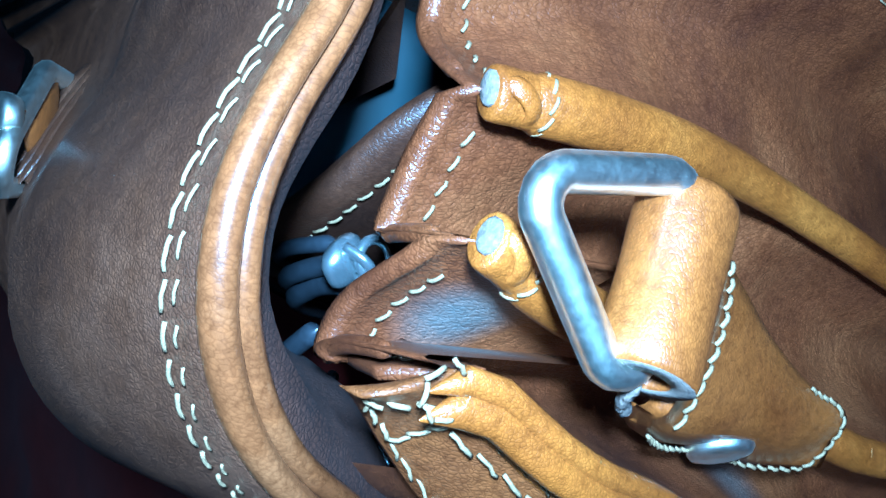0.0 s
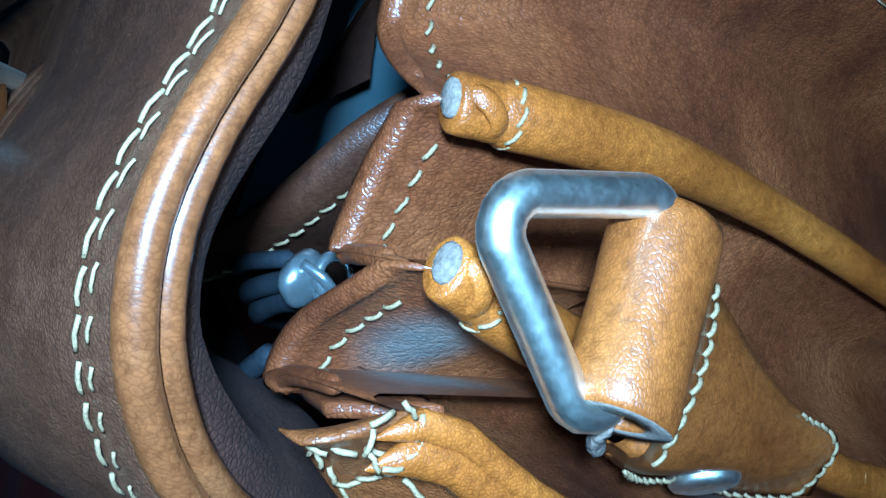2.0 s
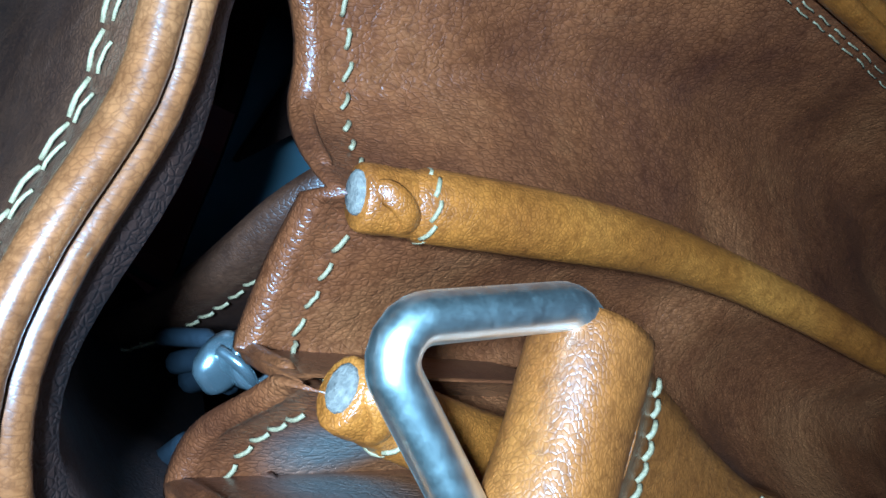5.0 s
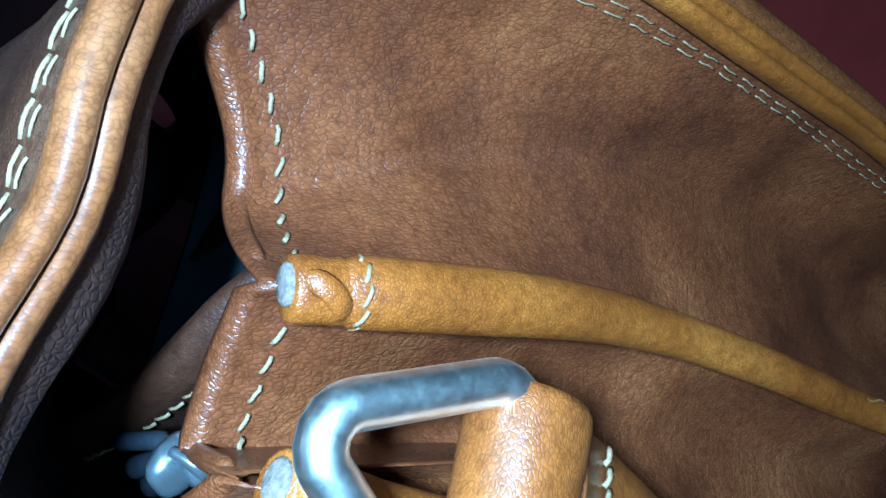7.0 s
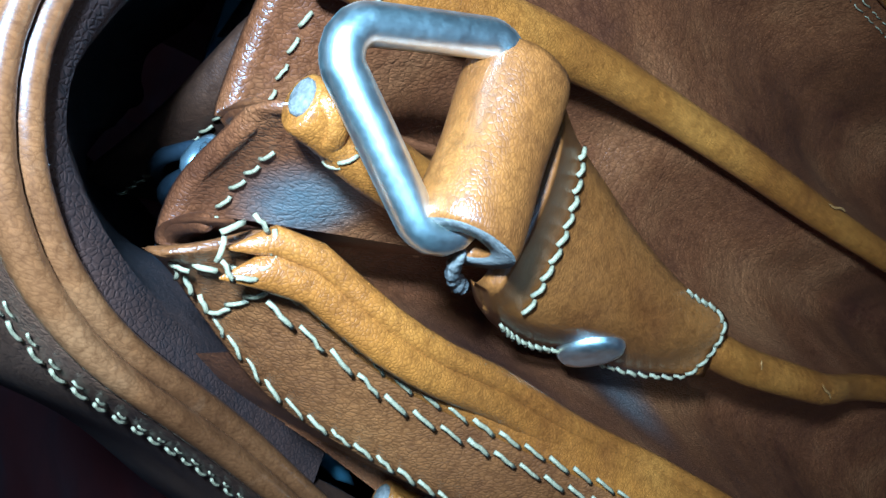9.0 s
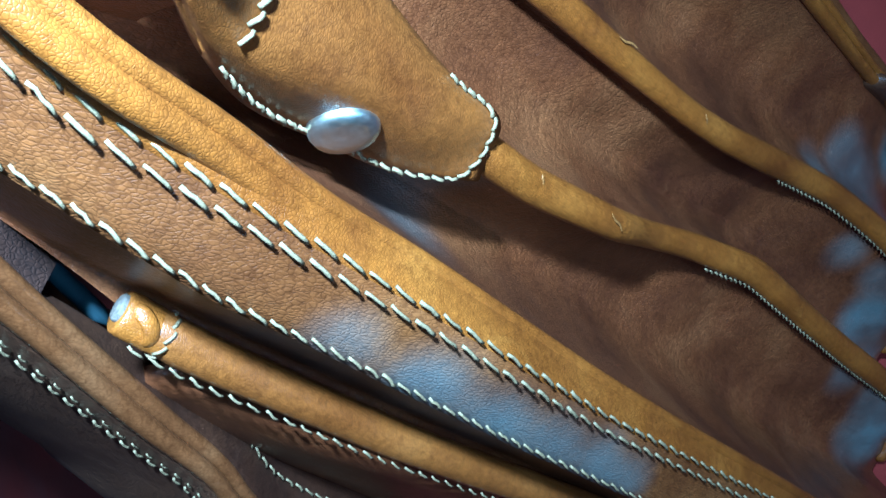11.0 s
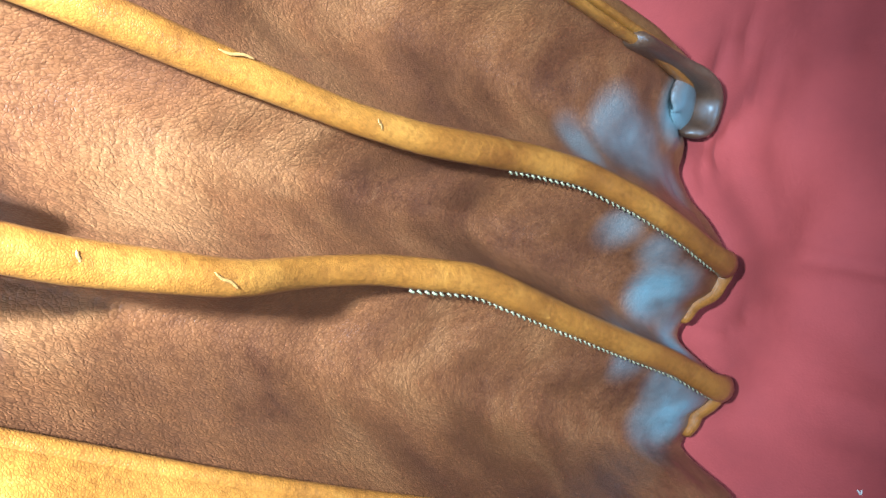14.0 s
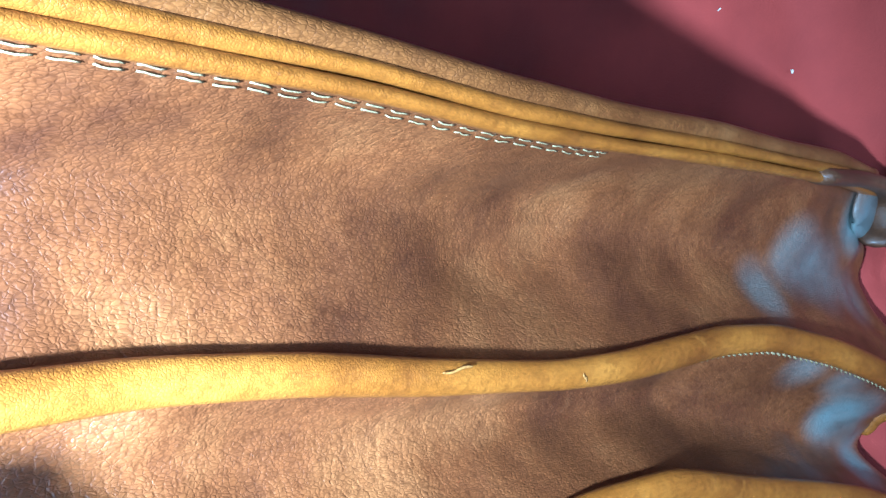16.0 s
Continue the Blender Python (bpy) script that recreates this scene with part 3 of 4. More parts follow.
def wall(name, line, off, z0, z1, y1, material, label, bend=0.0, back=0.0):
    """A panel of the bag that runs back from a control line."""
    bm = bmesh.new()
    rows = []
    for z in np.linspace(z0, z1, 40):
        x, y = line(z)
        y += back
        row = []
        for k in range(25):
            t = k / 24
            yy = y + (y1 - y) * t
            row.append(Vector((x + off - 0.018 * (1 - math.exp(-(yy - y) / 0.05)) - 0.03 * (yy - y) + bend * math.sin(math.pi * t) * (1.6 - 1.2 * z / z1) + 0.0015 * noise.noise(Vector((yy * 30, z * 30, off * 90))), yy, z * (1 - sag_at(yy - 0.034) / z1))))
        rows.append([bm.verts.new(v) for v in row])
    back = [[bm.verts.new(v.co + Vector((-0.0024 if off >= 0 else 0.0024, 0, 0))) for v in r] for r in rows]
    for g in (rows, back):
        for a, b in zip(g, g[1:]):
            for j in range(24):
                bm.faces.new((a[j], a[j + 1], b[j + 1], b[j]))
    for j in range(24):
        bm.faces.new((rows[0][j], rows[0][j + 1], back[0][j + 1], back[0][j]))
        bm.faces.new((rows[-1][j], rows[-1][j + 1], back[-1][j + 1], back[-1][j]))
    for a, b, c, d in zip(rows, rows[1:], back, back[1:]):
        bm.faces.new((a[0], b[0], d[0], c[0]))
        bm.faces.new((a[-1], b[-1], d[-1], c[-1]))
    return part(name, bm, material, bag, label)


wall("back_panel", LINE_E, 0.0035, 0.004, 0.290, 0.34, BAND, "brown back panel")
wall("front_panel", LINE_D, -0.003, 0.004, 0.240, 0.34, BROWN, "brown front pocket panel", bend=-0.015)
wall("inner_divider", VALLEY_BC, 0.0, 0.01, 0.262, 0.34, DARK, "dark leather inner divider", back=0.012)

# back edge: two rolled borders and a seam, ending in a curled corner
for off, w, out, m in ((0.0050, 0.0020, 0.0004, BAND), (0.0026, 0.0013, 0.0013, TAN), (0.0002, 0.0012, 0.0016, TAN)):
    bm = bmesh.new()
    sweep(bm, [on(LINE_E, z, out) + Vector((off, 0, 0)) for z in np.linspace(0.302, 0.012, 70)], lambda t: oval(w * (1 + 0.08 * math.sin(t * 31)), 0.0019, 12), (0, -1, 0), scale=rounded(0.02))
    part("back_border", bm, m, bag, "tan rolled border of the back panel")
for t0 in (0.085, 0.135):
    stitches("back_stitching", [surface(0, t0, h) + Vector((0, -0.0002, 0)) for h in np.linspace(0.98, 0.46, 44)], bag, 0.0042, 0.0031, 0.00011, up=(-0.6, -1, 0), slant=0.0)
bm = bmesh.new()
curl = [(0.0872, 0.0260, 0.062), (0.0855, 0.0255, 0.034), (0.0836, 0.0225, 0.0210), (0.0800, 0.0223, 0.0130), (0.0745, 0.0225, 0.0118), (0.0700, 0.0230, 0.0140), (0.0680, 0.0240, 0.0190)]
sweep(bm, spline(curl, 40), oval(0.0023, 0.0050, 14), (0, -1, 0), scale=rounded(0.08))
corner = part("curled_corner", bm, FLAP, bag, "dark curled leather corner of the back panel")
bm = bmesh.new()
sweep(bm, spline([(0.0835, 0.0255, 0.0270), (0.0790, 0.0250, 0.0215), (0.0740, 0.0257, 0.0190), (0.0690, 0.0263, 0.0200)], 14), oval(0.0080, 0.0014, 14), (0, -1, 0), scale=rounded(0.2))
part("corner_patch", bm, BROWN, corner, "blue-grey worn leather patch")

# tan binding along the foot of the folds
for k in (2, 4):
    bm = bmesh.new()
    foot = [surface(k, t, 0.0) + Vector((0, -0.0002, 0.0012)) for t in np.linspace(0, 0.85, 24)]
    sweep(bm, foot, lambda t: oval(0.0034 - 0.0018 * t, 0.0032 - 0.0016 * t, 14), (0, 0, 1), scale=rounded(0.12))
    part("foot_binding", bm, TAN, bag, "tan leather binding at the foot")

# ---- strap tab, ring and rivet ----
P_T, P_B = Vector((0.0639, 0.0158, 0.2697)), Vector((0.0480, 0.0112, 0.2757))
axis = (P_B - P_T).normalized()
bm = bmesh.new()
body = [P_T.lerp(P_B, t) for t in np.linspace(-0.02, 1.02, 26)]
lay = lambda w, h: [(w * math.copysign(abs(math.cos(q)) ** 0.86, math.cos(q)), h * math.copysign(abs(math.sin(q)) ** 0.86, math.sin(q))) for q in np.linspace(0, 2 * math.pi, 28, endpoint=False)]
ends = lambda t: 0.955 if t < 0.01 or t > 0.99 else 0.985 if t < 0.05 or t > 0.95 else 1.0
outer = sweep(bm, body, lambda t: lay(0.0050 + 0.0002 * math.sin(9 * t), 0.0046), (0, -1, 0), caps=False, scale=ends)
inner = sweep(bm, body, lambda t: lay(0.0026, 0.0023), (0, -1, 0), caps=False)
for o, q in ((outer[0], inner[0]), (outer[-1], inner[-1])):
    for j in range(28):
        bm.faces.new((o[j], o[(j + 1) % 28], q[(j + 1) % 28], q[j])).material_index = 1
tab = part("strap_tab", bm, (TAB, CUT), bag, "tan leather tab folded through the ring, grained")
# frayed lip below the fold
bm = bmesh.new()
lip = spline([(0.0470, 0.0120, 0.2745), (0.0452, 0.0140, 0.2735), (0.0437, 0.0158, 0.2712), (0.0428, 0.0170, 0.2682)], 16)
sweep(bm, lip, lambda t: oval(0.0008 + 0.0003 * math.sin(t * 37), 0.0006 + 0.0002 * math.sin(t * 53), 10), (0.3, -1, 0), scale=rounded(0.25))
part("frayed_edge", bm, CUT, tab, "pale frayed leather edge")
bm = bmesh.new()
rows = []
up_edge = spline([(0.0622, 0.0156, 0.2640), (0.0596, 0.0200, 0.2554), (0.0558, 0.0206, 0.2478), (0.0512, 0.0208, 0.2391), (0.0464, 0.0207, 0.2276), (0.0443, 0.0205, 0.2188)], 30)
crease = spline([(0.0446, 0.0132, 0.2690), (0.0414, 0.0175, 0.2615), (0.0402, 0.0186, 0.2535), (0.0396, 0.0192, 0.2410), (0.0380, 0.0195, 0.2300), (0.0388, 0.0200, 0.2175)], 30)
lo_edge = spline([(0.0435, 0.0162, 0.2679), (0.0397, 0.0222, 0.2598), (0.0361, 0.0268, 0.2499), (0.0346, 0.0285, 0.2386), (0.0331, 0.0262, 0.2276), (0.0345, 0.0206, 0.2176)], 30)
for i, (a, c, b) in enumerate(zip(up_edge, crease, lo_edge)):
    mid = (a + c) / 2 + Vector((0.001, -0.0032, 0))
    q = []
    for k in range(9):
        t = k / 8
        q.append(a * (1 - t) ** 2 + mid * 2 * t * (1 - t) + c * t * t)
    q += [c.lerp(b, k / 4) + Vector((-0.0006 * math.sin(math.pi * k / 4), 0, 0)) for k in range(1, 5)]
    rows.append(q)
th = 0.0022
fv = [[bm.verts.new(p + Vector((0, -th / 2, 0))) for p in r] for r in rows]
bv = [[bm.verts.new(p + Vector((0.0003, th / 2, 0))) for p in r] for r in rows]
for g in (fv, bv):
    for a, b in zip(g, g[1:]):
        for j in range(12):
            bm.faces.new((a[j], a[j + 1], b[j + 1], b[j]))
for j in range(12):
    bm.faces.new((fv[0][j], fv[0][j + 1], bv[0][j + 1], bv[0][j]))
    bm.faces.new((fv[-1][j], fv[-1][j + 1], bv[-1][j + 1], bv[-1][j]))
for a, b, c, d in zip(fv, fv[1:], bv, bv[1:]):
    bm.faces.new((a[0], b[0], d[0], c[0]))
    bm.faces.new((a[12], b[12], d[12], c[12]))
part("tab_tongue", bm, TAB, tab, "tapering tan leather tongue")
stitches("cross_stitching", [rows[6][k] + Vector((0, -0.0013, 0)) for k in range(9)], tab, 0.0019, 0.0018, 0.00030, slant=0.0004)
edge = [rows[i][11] + Vector((-0.0006, -0.0013, 0)) for i in range(6, 28)] + [rows[28][k] + Vector((0, -0.0013, 0)) for k in (9, 7, 5, 3)] + [rows[i][1] + Vector((0, -0.0012, 0)) for i in (27, 25, 23)]
stitches("edge_stitching", edge, tab, 0.0019, 0.0017, 0.00027, slant=0.0002)


def disc(centre, facing, r, h, material, name, parent, label):
    """A low domed rivet head."""
    bm = bmesh.new()
    prof = [(r * 0.92, -0.001), (r, 0.0), (r, h * 0.55), (r * 0.9, h * 0.85), (r * 0.6, h), (r * 0.12, h * 1.03)]
    f = Vector(facing).normalized()
    s = f.cross(Vector((0, 0, 1))).normalized()
    u = s.cross(f)
    rings = [[bm.verts.new(Vector(centre) + f * z + s * (q * math.cos(w)) + u * (q * math.sin(w))) for w in np.linspace(0, 2 * math.pi, 24, endpoint=False)] for q, z in prof]
    for a, b in zip(rings, rings[1:]):
        for j in range(24):
            bm.faces.new((a[j], a[(j + 1) % 24], b[(j + 1) % 24], b[j]))
    bm.faces.new(rings[-1])
    bm.faces.new(rings[0])
    return part(name, bm, material, parent, label)


disc((0.0372, 0.0226, 0.2400), (-0.80, -0.60, 0.10), 0.0042, 0.0022, STEEL, "rivet", tab, "round steel rivet")

# ring: bent steel wire, three rounded corners
C1, C2, C3 = Vector((0.0626, 0.0170, 0.2912)), Vector((0.0664, 0.0148, 0.2712)), Vector((0.0446, 0.0117, 0.2766))


def rounded_loop(corners, r, n=9):
    out = []
    for i, c in enumerate(corners):
        a, b = (corners[i - 1] - c).normalized(), (corners[(i + 1) % len(corners)] - c).normalized()
        half = math.acos(max(-1, min(1, a.dot(b)))) / 2
        d = r / math.tan(half)
        o = c + (a + b).normalized() * (r / math.sin(half))
        p, q = c + a * d, c + b * d
        for k in range(n):
            v = (p - o).lerp(q - o, k / (n - 1)).normalized() * r
            out.append(o + v)
    return out


loop = rounded_loop([C1, C2, C3], 0.0028)
dense = []
for a, b in zip(loop, loop[1:] + loop[:1]):
    m = max(1, int((b - a).length / 0.0015))
    dense += [a.lerp(b, k / m) for k in range(m)]
bm = bmesh.new()
nrm = (C2 - C1).cross(C3 - C1).normalized()
rings = []
for i, p in enumerate(dense):
    t = (dense[(i + 1) % len(dense)] - dense[i - 1]).normalized()
    s = t.cross(nrm).normalized()
    rings.append([bm.verts.new(p + s * (0.0019 * math.cos(w)) + nrm * (0.0019 * math.sin(w))) for w in np.linspace(0, 2 * math.pi, 16, endpoint=False)])
for i in range(len(rings)):
    a, b = rings[i], rings[(i + 1) % len(rings)]
    for j in range(16):
        bm.faces.new((a[j], a[(j + 1) % 16], b[(j + 1) % 16], b[j]))
part("strap_ring", bm, STEEL, bag, "triangular grey steel ring")


# ---- flap ----
EDGE = [(0.1082, 0.0431, 0.2566), (0.1042, 0.0369, 0.2817), (0.0942, 0.0325, 0.2964), (0.0833, 0.0304, 0.3008), (0.0729, 0.0290, 0.3023), (0.0625, 0.0269, 0.3069),
        (0.0550, 0.0255, 0.3090), (0.0482, 0.0251, 0.3085), (0.0429, 0.0258, 0.3063), (0.0371, 0.0268, 0.3023), (0.0303, 0.0296, 0.2945), (0.0197, 0.0368, 0.2774),
        (0.0074, 0.0428, 0.2592), (-0.0074, 0.0485, 0.2371), (-0.0170, 0.0509, 0.2222), (-0.0295, 0.0546, 0.2063), (-0.0437, 0.0598, 0.1737), (-0.0548, 0.0760, 0.1476)]
epts = spline(EDGE, 110)
eup = []
for i, p in enumerate(epts):
    t = epts[min(i + 1, len(epts) - 1)] - epts[max(i - 1, 0)]
    t.y = 0
    eup.append(Vector((t.z, 0, -t.x)).normalized())


def flap_sheet():
    """Outer leather of the flap with its thick edge, and a soft lining below it."""
    bm = bmesh.new()
    prof = [(0.30, 0.0030), (0.20, 0.0034), (0.12, 0.0036), (0.07, 0.0036), (0.04, 0.0038), (0.022, 0.0036), (0.013, 0.0035), (0.008, 0.0033), (0.0058, 0.0032), (0.0046, 0.0031), (0.0034, 0.0030), (0.002, 0.0029), (0.001, 0.0026),
            (0.0008, 0.0012), (0.003, 0.0004), (0.05, 0.0004), (0.30, 0.0004)]
    rows = []
    for i, (p, n) in enumerate(zip(epts, eup)):
        row = []
        for d, h in prof:
            sag = 0.0016 * noise.noise(Vector((d * 26, i * 0.07, 2.0))) * min(1, d / 0.02)
            drop = -sag_at(d - 0.016) * max(0.0, n.z)
            row.append(bm.verts.new(p + Vector((-0.018 * (1 - math.exp(-d / 0.05)) - 0.03 * d, d, drop)) + n * (h + sag)))
        rows.append(row)
    m = len(prof)
    for a, b in zip(rows, rows[1:]):
        for j in range(m):
            bm.faces.new((a[j], a[(j + 1) % m], b[(j + 1) % m], b[j]))
    bm.faces.new(rows[0])
    bm.faces.new(rows[-1])
    return part("flap", bm, FLAP, bag, "dark brown flap with double-stitched rolled edge")


flap = flap_sheet()
for h, d, w, k in ((0.0017, 0.0008, 0.0018, 0.0015), (-0.0008, 0.0018, 0.0016, 0.0014)):
    bm = bmesh.new()
    pts = [p + Vector((0, d, 0)) + n * h for p, n in zip(epts, eup)]
    sweep(bm, pts, lambda t: oval(w * (1 + 0.06 * math.sin(t * 60)), k * (1 + 0.06 * math.sin(t * 43)), 12), [tuple(n) for n in eup], scale=rounded(0.02))
    part("rolled_edge", bm, ROLL, flap, "glossy rolled leather edge")
for d, h, pitch, long, thick in ((0.0039, 0.0030, 0.0037, 0.0022, 0.00016), (0.0057, 0.0031, 0.0034, 0.0029, 0.00022)):
    stitches("flap_stitching", [p + Vector((-0.018 * (1 - math.exp(-d / 0.05)) - 0.03 * d, d, 0)) + n * (h + 0.0002) for p, n in zip(epts[4:-8], eup[4:-8])], flap, pitch, long, thick, up=[tuple(n) for n in eup[4:-8]])
bm = bmesh.new()
rows = []
for i, (p, n) in enumerate(zip(epts[:60], eup[:60])):
    row = []
    for k in range(12):
        d = 0.0025 + 0.16 * (k / 11) ** 1.8
        fold = 0.75 + 0.6 * noise.noise(Vector((i * 0.11, k * 0.35, 5)))
        hang = -0.0022 - 0.0085 * min(1.0, k / 3) ** 0.7 * fold - 0.004 * max(0.0, k - 3) / 8
        row.append(bm.verts.new(p + Vector((0, d, -sag_at(d) * max(0.0, n.z))) + n * hang))
    rows.append(row)
for a, b in zip(rows, rows[1:]):
    for j in range(11):
        bm.faces.new((a[j], a[j + 1], b[j + 1], b[j]))
part("flap_lining", bm, LINING, flap, "wrinkled dark suede lining")

# inner facing of the flap, stitched, where it hangs free of the pocket
bm = bmesh.new()
rows, seam = [], []
for i in range(58, len(epts)):
    p, n = epts[i], eup[i]
    w = 0.0115 * min(1.0, (i - 58) / 26) ** 0.8
    row = [p + Vector((0, 0.0006 + 0.004 * k / 6, 0)) - n * (0.0012 + w * k / 6 + 0.0004 * math.sin(i * 0.35) * k / 6) for k in range(7)]
    rows.append([bm.verts.new(v) for v in row + [v + Vector((0, 0.0016, 0)) for v in reversed(row)]])
    seam.append(row[0].lerp(row[6], 0.55) + Vector((0, -0.0002, 0)))
for a, b in zip(rows, rows[1:]):
    for j in range(14):
        bm.faces.new((a[j], a[(j + 1) % 14], b[(j + 1) % 14], b[j]))
bm.faces.new(rows[0])
bm.faces.new(rows[-1])
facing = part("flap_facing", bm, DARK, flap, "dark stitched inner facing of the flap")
stitches("facing_stitching", seam[14:], facing, 0.0034, 0.0026, 0.00022, up=(0.4, -1, 0))

# strap anchor on top of the flap: stacked leather, rivet and ring
anchor = part("strap_anchor", bmesh.new(), FLAP, flap, "stacked leather strap anchor")
A0, A1 = Vector((0.0450, 0.0925, 0.3052)), Vector((0.0646, 0.1135, 0.2902))
for k in range(4):
    bm = bmesh.new()
    sweep(bm, [A0.lerp(A1, t) + Vector((-0.0004 * k, 0.0016 * k, 0.0006 * k + 0.0008 * math.sin(math.pi * t))) for t in np.linspace(0, 1, 12)], oval(0.0030, 0.0007, 12), (0, -0.3, 1), scale=rounded(0.1))
    part("leather_layer", bm, FLAP, anchor)
bm = bmesh.new()
sweep(bm, [Vector((0.0533, 0.0915, 0.3083)), Vector((0.0523, 0.1045, 0.3011)), Vector((0.0513, 0.1195, 0.2951))], oval(0.0075, 0.0014, 16), (0, 0, 1), scale=rounded(0.2))
part("strap_end", bm, TAB, anchor, "tan strap end")
disc((0.0533, 0.0935, 0.3093), (0.0, -0.15, 1), 0.0030, 0.0018, STEEL, "rivet", anchor, "steel rivet")
bm = bmesh.new()
loop = rounded_loop([Vector((0.0602, 0.1025, 0.3032)), Vector((0.0446, 0.0845, 0.3129)), Vector((0.0426, 0.1105, 0.2989)), Vector((0.0582, 0.1285, 0.2892))], 0.004)
sweep(bm, loop + loop[:2], oval(0.0017, 0.0017, 10), (0, 0, 1), caps=False)
part("handle_ring", bm, STEEL, anchor, "rectangular steel ring")

# ---- what shows inside the bag ----
def box_sheet(name, corners, thick, material):
    bm = bmesh.new()
    c = [Vector(v) for v in corners]
    n = (c[1] - c[0]).cross(c[2] - c[0]).normalized() * thick
    grid = [[c[0].lerp(c[1], i / 8).lerp(c[3].lerp(c[2], i / 8), j / 8) for i in range(9)] for j in range(9)]
    for off in (Vector(), n):
        vs = [[bm.verts.new(p + off + n * (3 * noise.noise(p * 40))) for p in r] for r in grid]
        for a, b in zip(vs, vs[1:]):
            for k in range(8):
                bm.faces.new((a[k], a[k + 1], b[k + 1], b[k]))
        if off.length == 0:
            first = vs
    rim_a = [first[0][k] for k in range(9)] + [first[j][8] for j in range(1, 9)] + [first[8][k] for k in range(7, -1, -1)] + [first[j][0] for j in range(7, 0, -1)]
    rim_b = [vs[0][k] for k in range(9)] + [vs[j][8] for j in range(1, 9)] + [vs[8][k] for k in range(7, -1, -1)] + [vs[j][0] for j in range(7, 0, -1)]
    for k in range(len(rim_a)):
        bm.faces.new((rim_a[k], rim_a[(k + 1) % 32], rim_b[(k + 1) % 32], rim_b[k]))
    return part(name, bm, material)


gusset = box_sheet("pocket_gusset", [(0.0392, 0.0460, 0.2840), (0.0402, 0.0290, 0.2900), (0.0435, 0.0215, 0.2840), (0.0420, 0.0400, 0.2800)], 0.0012, BROWN)
gusset.parent = bag
folder = tagged(box_sheet("folder", [(0.034, 0.122, 0.012), (0.092, 0.112, 0.012), (0.090, 0.112, 0.252), (0.036, 0.122, 0.254)], 0.0012, PAPER), "grey-blue card folder inside the open bag", "folder")
fold = box_sheet("folder_edge", [(0.034, 0.1205, 0.012), (0.040, 0.1195, 0.012), (0.042, 0.1195, 0.252), (0.036, 0.1205, 0.253)], 0.0006, PAPER)
fold.parent = folder
bm = bmesh.new()
top_edge = spline([(0.0740, 0.049, 0.2690), (0.0700, 0.052, 0.2735), (0.0650, 0.056, 0.2765), (0.0600, 0.060, 0.2780), (0.0540, 0.066, 0.2790), (0.0470, 0.076, 0.2795), (0.0400, 0.090, 0.2790)], 40)
rows = []
for p in top_edge:
    rows.append([bm.verts.new(p + Vector(v)) for v in ((0.0016, 0.006, -0.05), (0.0018, 0.003, -0.012), (0.0016, 0.0016, -0.002), (0.0008, 0.0006, 0.0), (-0.0004, -0.0004, 0.0002), (-0.0014, -0.0014, -0.0014), (-0.0022, -0.001, -0.006), (-0.003, 0.003, -0.012), (-0.003, 0.005, -0.05))])
for a, b in zip(rows, rows[1:]):
    for j in range(8):
        bm.faces.new((a[j], a[j + 1], b[j + 1], b[j]))
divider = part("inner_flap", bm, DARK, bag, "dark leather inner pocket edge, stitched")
stitches("pocket_stitching", [p + Vector((-0.0024, -0.0014, -0.0046)) for p in top_edge], divider, 0.0030, 0.0022, 0.00024, up=(-1, -1, 0.3))
bm = bmesh.new()
v = [bm.verts.new(q) for q in ((0.0655, 0.098, 0.2590), (0.0900, 0.100, 0.2480), (0.0745, 0.098, 0.2470), (0.0655, 0.1, 0.2590), (0.0900, 0.102, 0.2480), (0.0745, 0.1, 0.2470))]
for f in ((0, 1, 2), (3, 4, 5), (0, 1, 4, 3), (1, 2, 5, 4), (2, 0, 3, 5)):
    bm.faces.new([v[k] for k in f])
part("leather_point", bm, DARK, bag, "pointed dark leather strap end", smooth=False)


def zip_pull(at, turn, label):
    """A slider with its bridge and a hanging plate, on two glossy zip tapes."""
    z = tagged(new("zip_pull"), label, "zip pull", "zip pulls in the bag")
    z.matrix_world = Matrix.Translation(at) @ turn
    bm = bmesh.new()
    sweep(bm, [Vector((0, 0, k)) for k in np.linspace(-0.0032, 0.0032, 9)], oval(0.0034, 0.0018, 16), (0, -1, 0), scale=rounded(0.35))
    part("slider", bm, CHROME, z)
    bm = bmesh.new()
    sweep(bm, spline([(0, -0.0010, -0.0026), (0, -0.0034, -0.0018), (0, -0.0038, 0.0010), (0, -0.0012, 0.0026)], 14), oval(0.0010, 0.0007, 8), (1, 0, 0))
    part("bridge", bm, CHROME, z)
    bm = bmesh.new()
    ring = [Vector((0.0024 * math.cos(w) + 0.0018, -0.0034 + 0.0008 * math.sin(w), 0.0024 * math.sin(w) - 0.0004)) for w in np.linspace(0, 2 * math.pi, 20)]
    sweep(bm, ring, oval(0.0007, 0.0007, 8), (0, -1, 0), caps=False)
    part("pull_ring", bm, CHROME, z)
    bm = bmesh.new()
    sweep(bm, [Vector((0.0040, -0.0030, 0)), Vector((0.0062, -0.0026, 0)), Vector((0.0092, -0.0018, 0))], oval(0.0006, 0.0022, 12), (0, -1, 0), scale=rounded(0.2))
    part("plate", bm, CHROME, z)
    return z


zip_pull((0.0472, 0.0553, 0.2785), pose(0, 0, 0, 20, 40, 15), "shiny chrome zip pull at the pocket zip")
zip_pull((0.0185, 0.0552, 0.2712), pose(0, 0, 0, 10, 30, -10), "shiny chrome zip pull half under the flap")


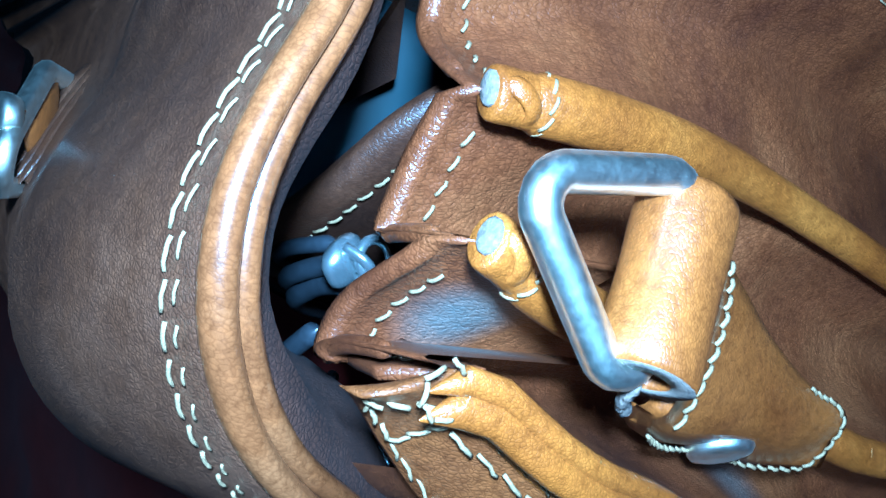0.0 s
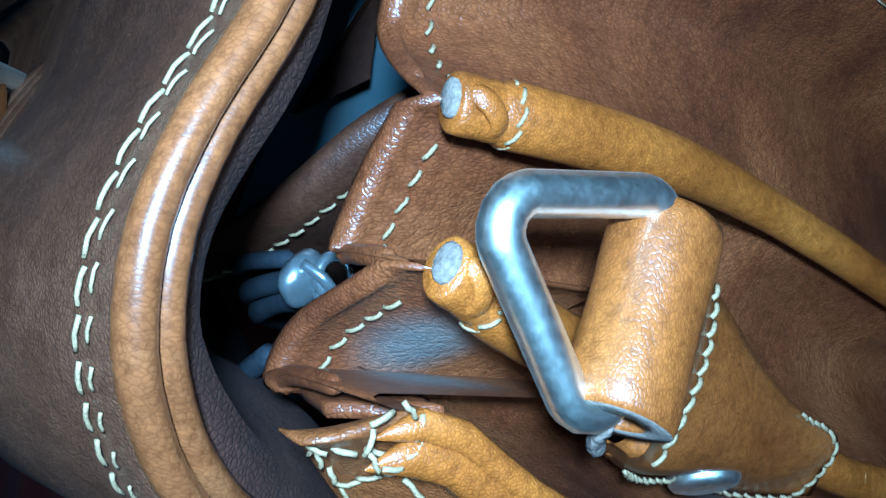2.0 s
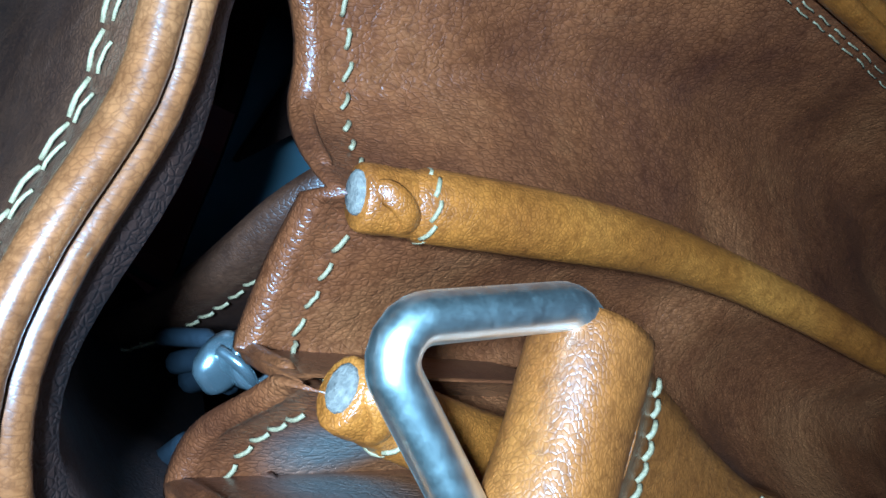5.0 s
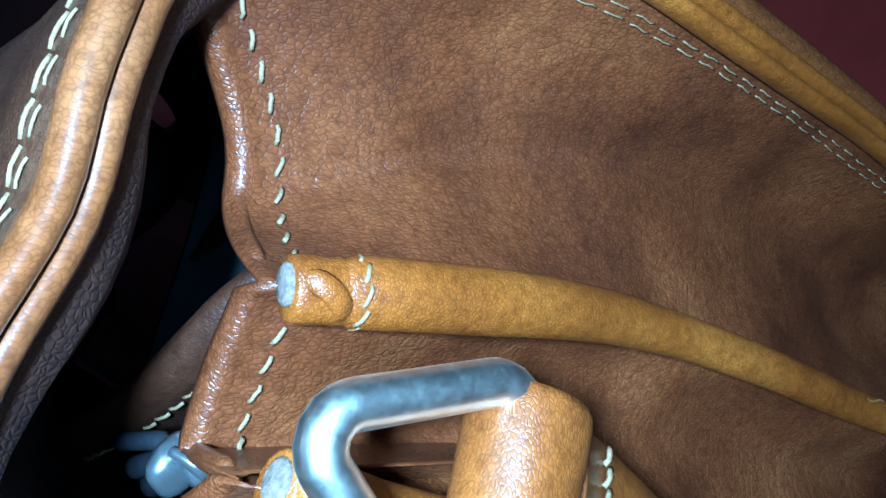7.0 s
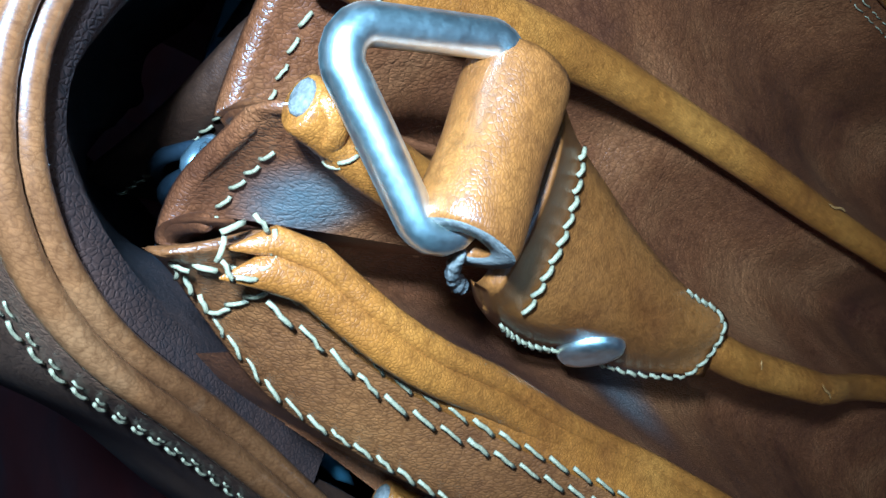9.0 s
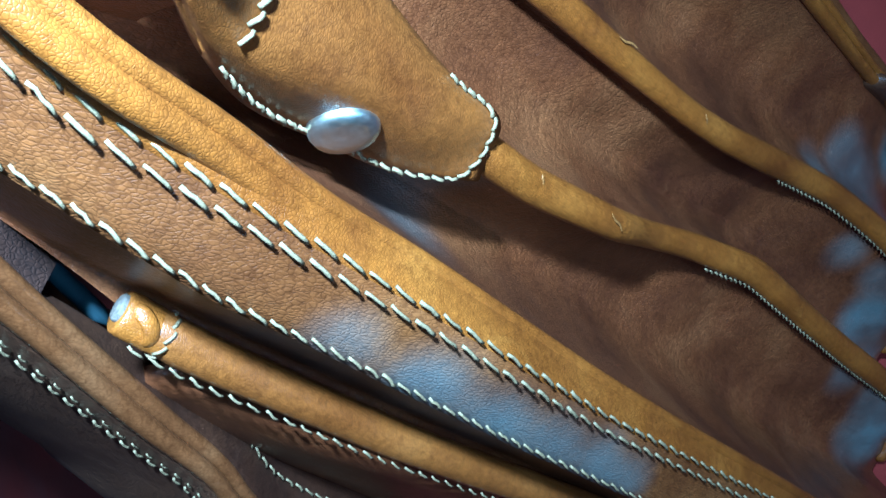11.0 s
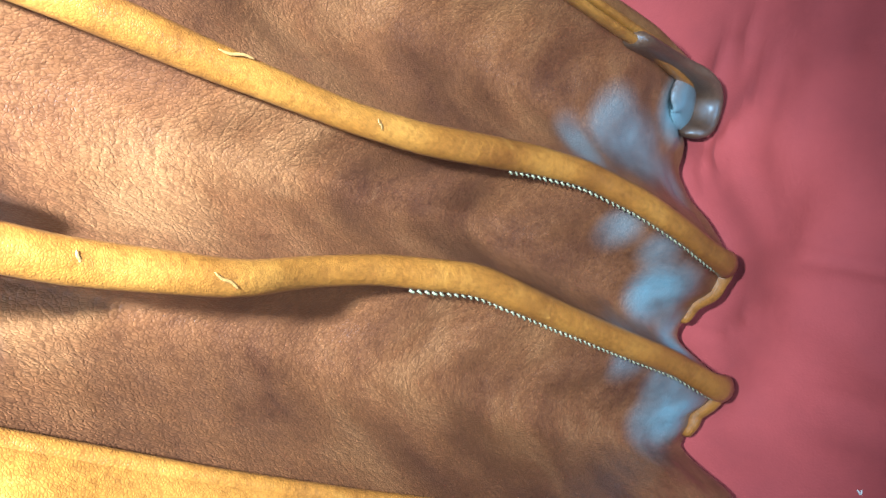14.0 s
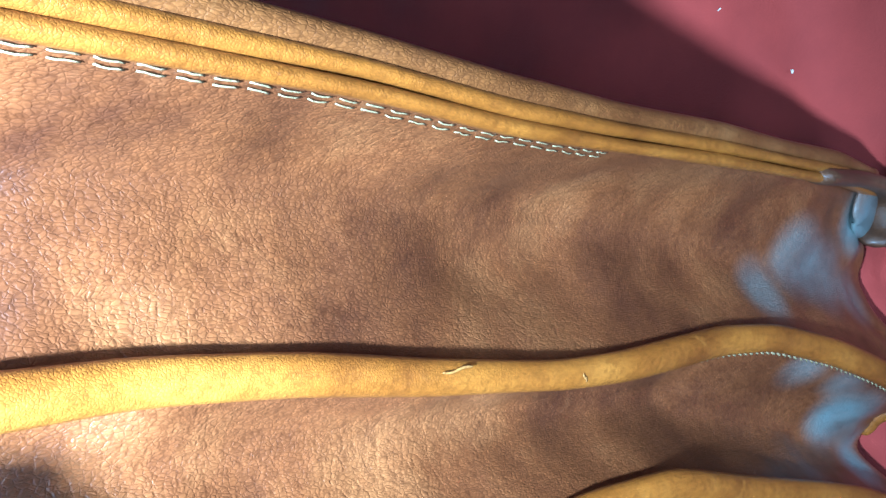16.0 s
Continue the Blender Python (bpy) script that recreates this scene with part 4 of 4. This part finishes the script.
def cord(rows, r, label, teeth=False):
    bm = bmesh.new()
    pts = [p - Vector((0, 0, sag_at(p.y - 0.030))) for p in spline(rows, 60)]
    sweep(bm, pts, lambda t: oval(r * (1 + (0.14 * math.sin(t * 380) if teeth else 0)), r, 10), (0, -0.3, 1), scale=rounded(0.02))
    return tagged(part("zip_tape", bm, RUBBER), label, "zip", "zip tapes in the bag")


cord([(0.0470, 0.058, 0.2765), (0.0440, 0.066, 0.2755), (0.0390, 0.080, 0.2765), (0.0300, 0.115, 0.2690), (0.020, 0.18, 0.262)], 0.0013, "black glossy zip coil running into the bag", True)
cord([(0.0490, 0.058, 0.2780), (0.0460, 0.068, 0.2785), (0.0420, 0.082, 0.2785), (0.0345, 0.118, 0.2710), (0.024, 0.18, 0.264)], 0.0011, "black zip edge beside the coil")
cord([(0.0440, 0.058, 0.2745), (0.0415, 0.068, 0.2730), (0.0360, 0.082, 0.2740), (0.0262, 0.118, 0.2660), (0.016, 0.18, 0.258)], 0.0016, "dark grey ribbed zip tape", True)
cord([(0.0210, 0.060, 0.2680), (0.0150, 0.072, 0.2650), (0.0050, 0.095, 0.2600), (-0.004, 0.14, 0.252)], 0.0013, "black zip coil under the flap", True)
cord([(0.0385, 0.055, 0.2800), (0.0300, 0.068, 0.2770), (0.0180, 0.095, 0.2680), (0.006, 0.14, 0.258)], 0.0014, "dark leather zip edge under the flap")
bm = bmesh.new()
sweep(bm, [Vector((0.0222, 0.0630, 0.2675)).lerp(Vector((0.0022, 0.0592, 0.2400)), t) for t in np.linspace(0, 1, 10)], oval(0.0014, 0.0014, 14), (0, -1, 0), scale=rounded(0.06))
tagged(part("pen", bm, PAPER), "slim grey-blue pen tucked behind the front pocket", "pen")

# ---- red cloth ----
def cloth_height(x, y):
    near = math.exp(-((x - 0.05) ** 2 + (y - 0.02) ** 2) / 0.03)
    c1 = 1 - abs(noise.noise(Vector((x * 9 + y * 5, y * 7 - x * 3, 0.3))))
    c2 = 1 - abs(noise.noise(Vector((x * 17 - y * 11, y * 13 + x * 6, 4.3))))
    c3 = 1 - abs(noise.noise(Vector((x * 34 + y * 26, y * 21 - x * 25, 7.7))))
    h = 0.010 * c1**7 + 0.006 * c2**9 + 0.0052 * c3**10 + 0.0004 * noise.noise(Vector((x * 90, y * 90, 1)))
    return h * (1 - 0.3 * near) - 0.001


bm = bmesh.new()
n = 170
ax = [math.copysign(abs(u) ** 2.6, u) * 2.6 for u in np.linspace(-1, 1, n + 1)]
vs = []
for j in ax:
    r = []
    for i in ax:
        x, y = i + 0.03, j + 0.02
        r.append(bm.verts.new((x, y, cloth_height(x, y))))
    vs.append(r)
for a, b in zip(vs, vs[1:]):
    for j in range(n):
        bm.faces.new((a[j], a[j + 1], b[j + 1], b[j]))
tagged(part("ground", bm, CLOTH), "wrinkled red cotton cloth", "cloth", kind="structure")


# ---- lint ----
rnd = random.Random(5)
for x, y in ((0.111, 0.058), (0.150, 0.020), (0.090, -0.030), (0.020, -0.045), (0.128, 0.085), (-0.020, -0.035)):
    bm = bmesh.new()
    c = Vector((x, y, cloth_height(x, y) + 0.0003))
    pts = [c + Vector((rnd.uniform(-1, 1), rnd.uniform(-1, 1), rnd.uniform(-0.3, 0.5))) * 0.0009 * k for k in (1, 0.4, 1, 1.3)]
    sweep(bm, spline([tuple(v) for v in pts], 10), oval(0.00022, 0.00022, 6), (0.1, 0.2, 1), scale=rounded(0.2))
    tagged(part("lint", bm, FUZZ), "tiny pale lint fluff on the red cloth", "lint", "lint on the cloth")
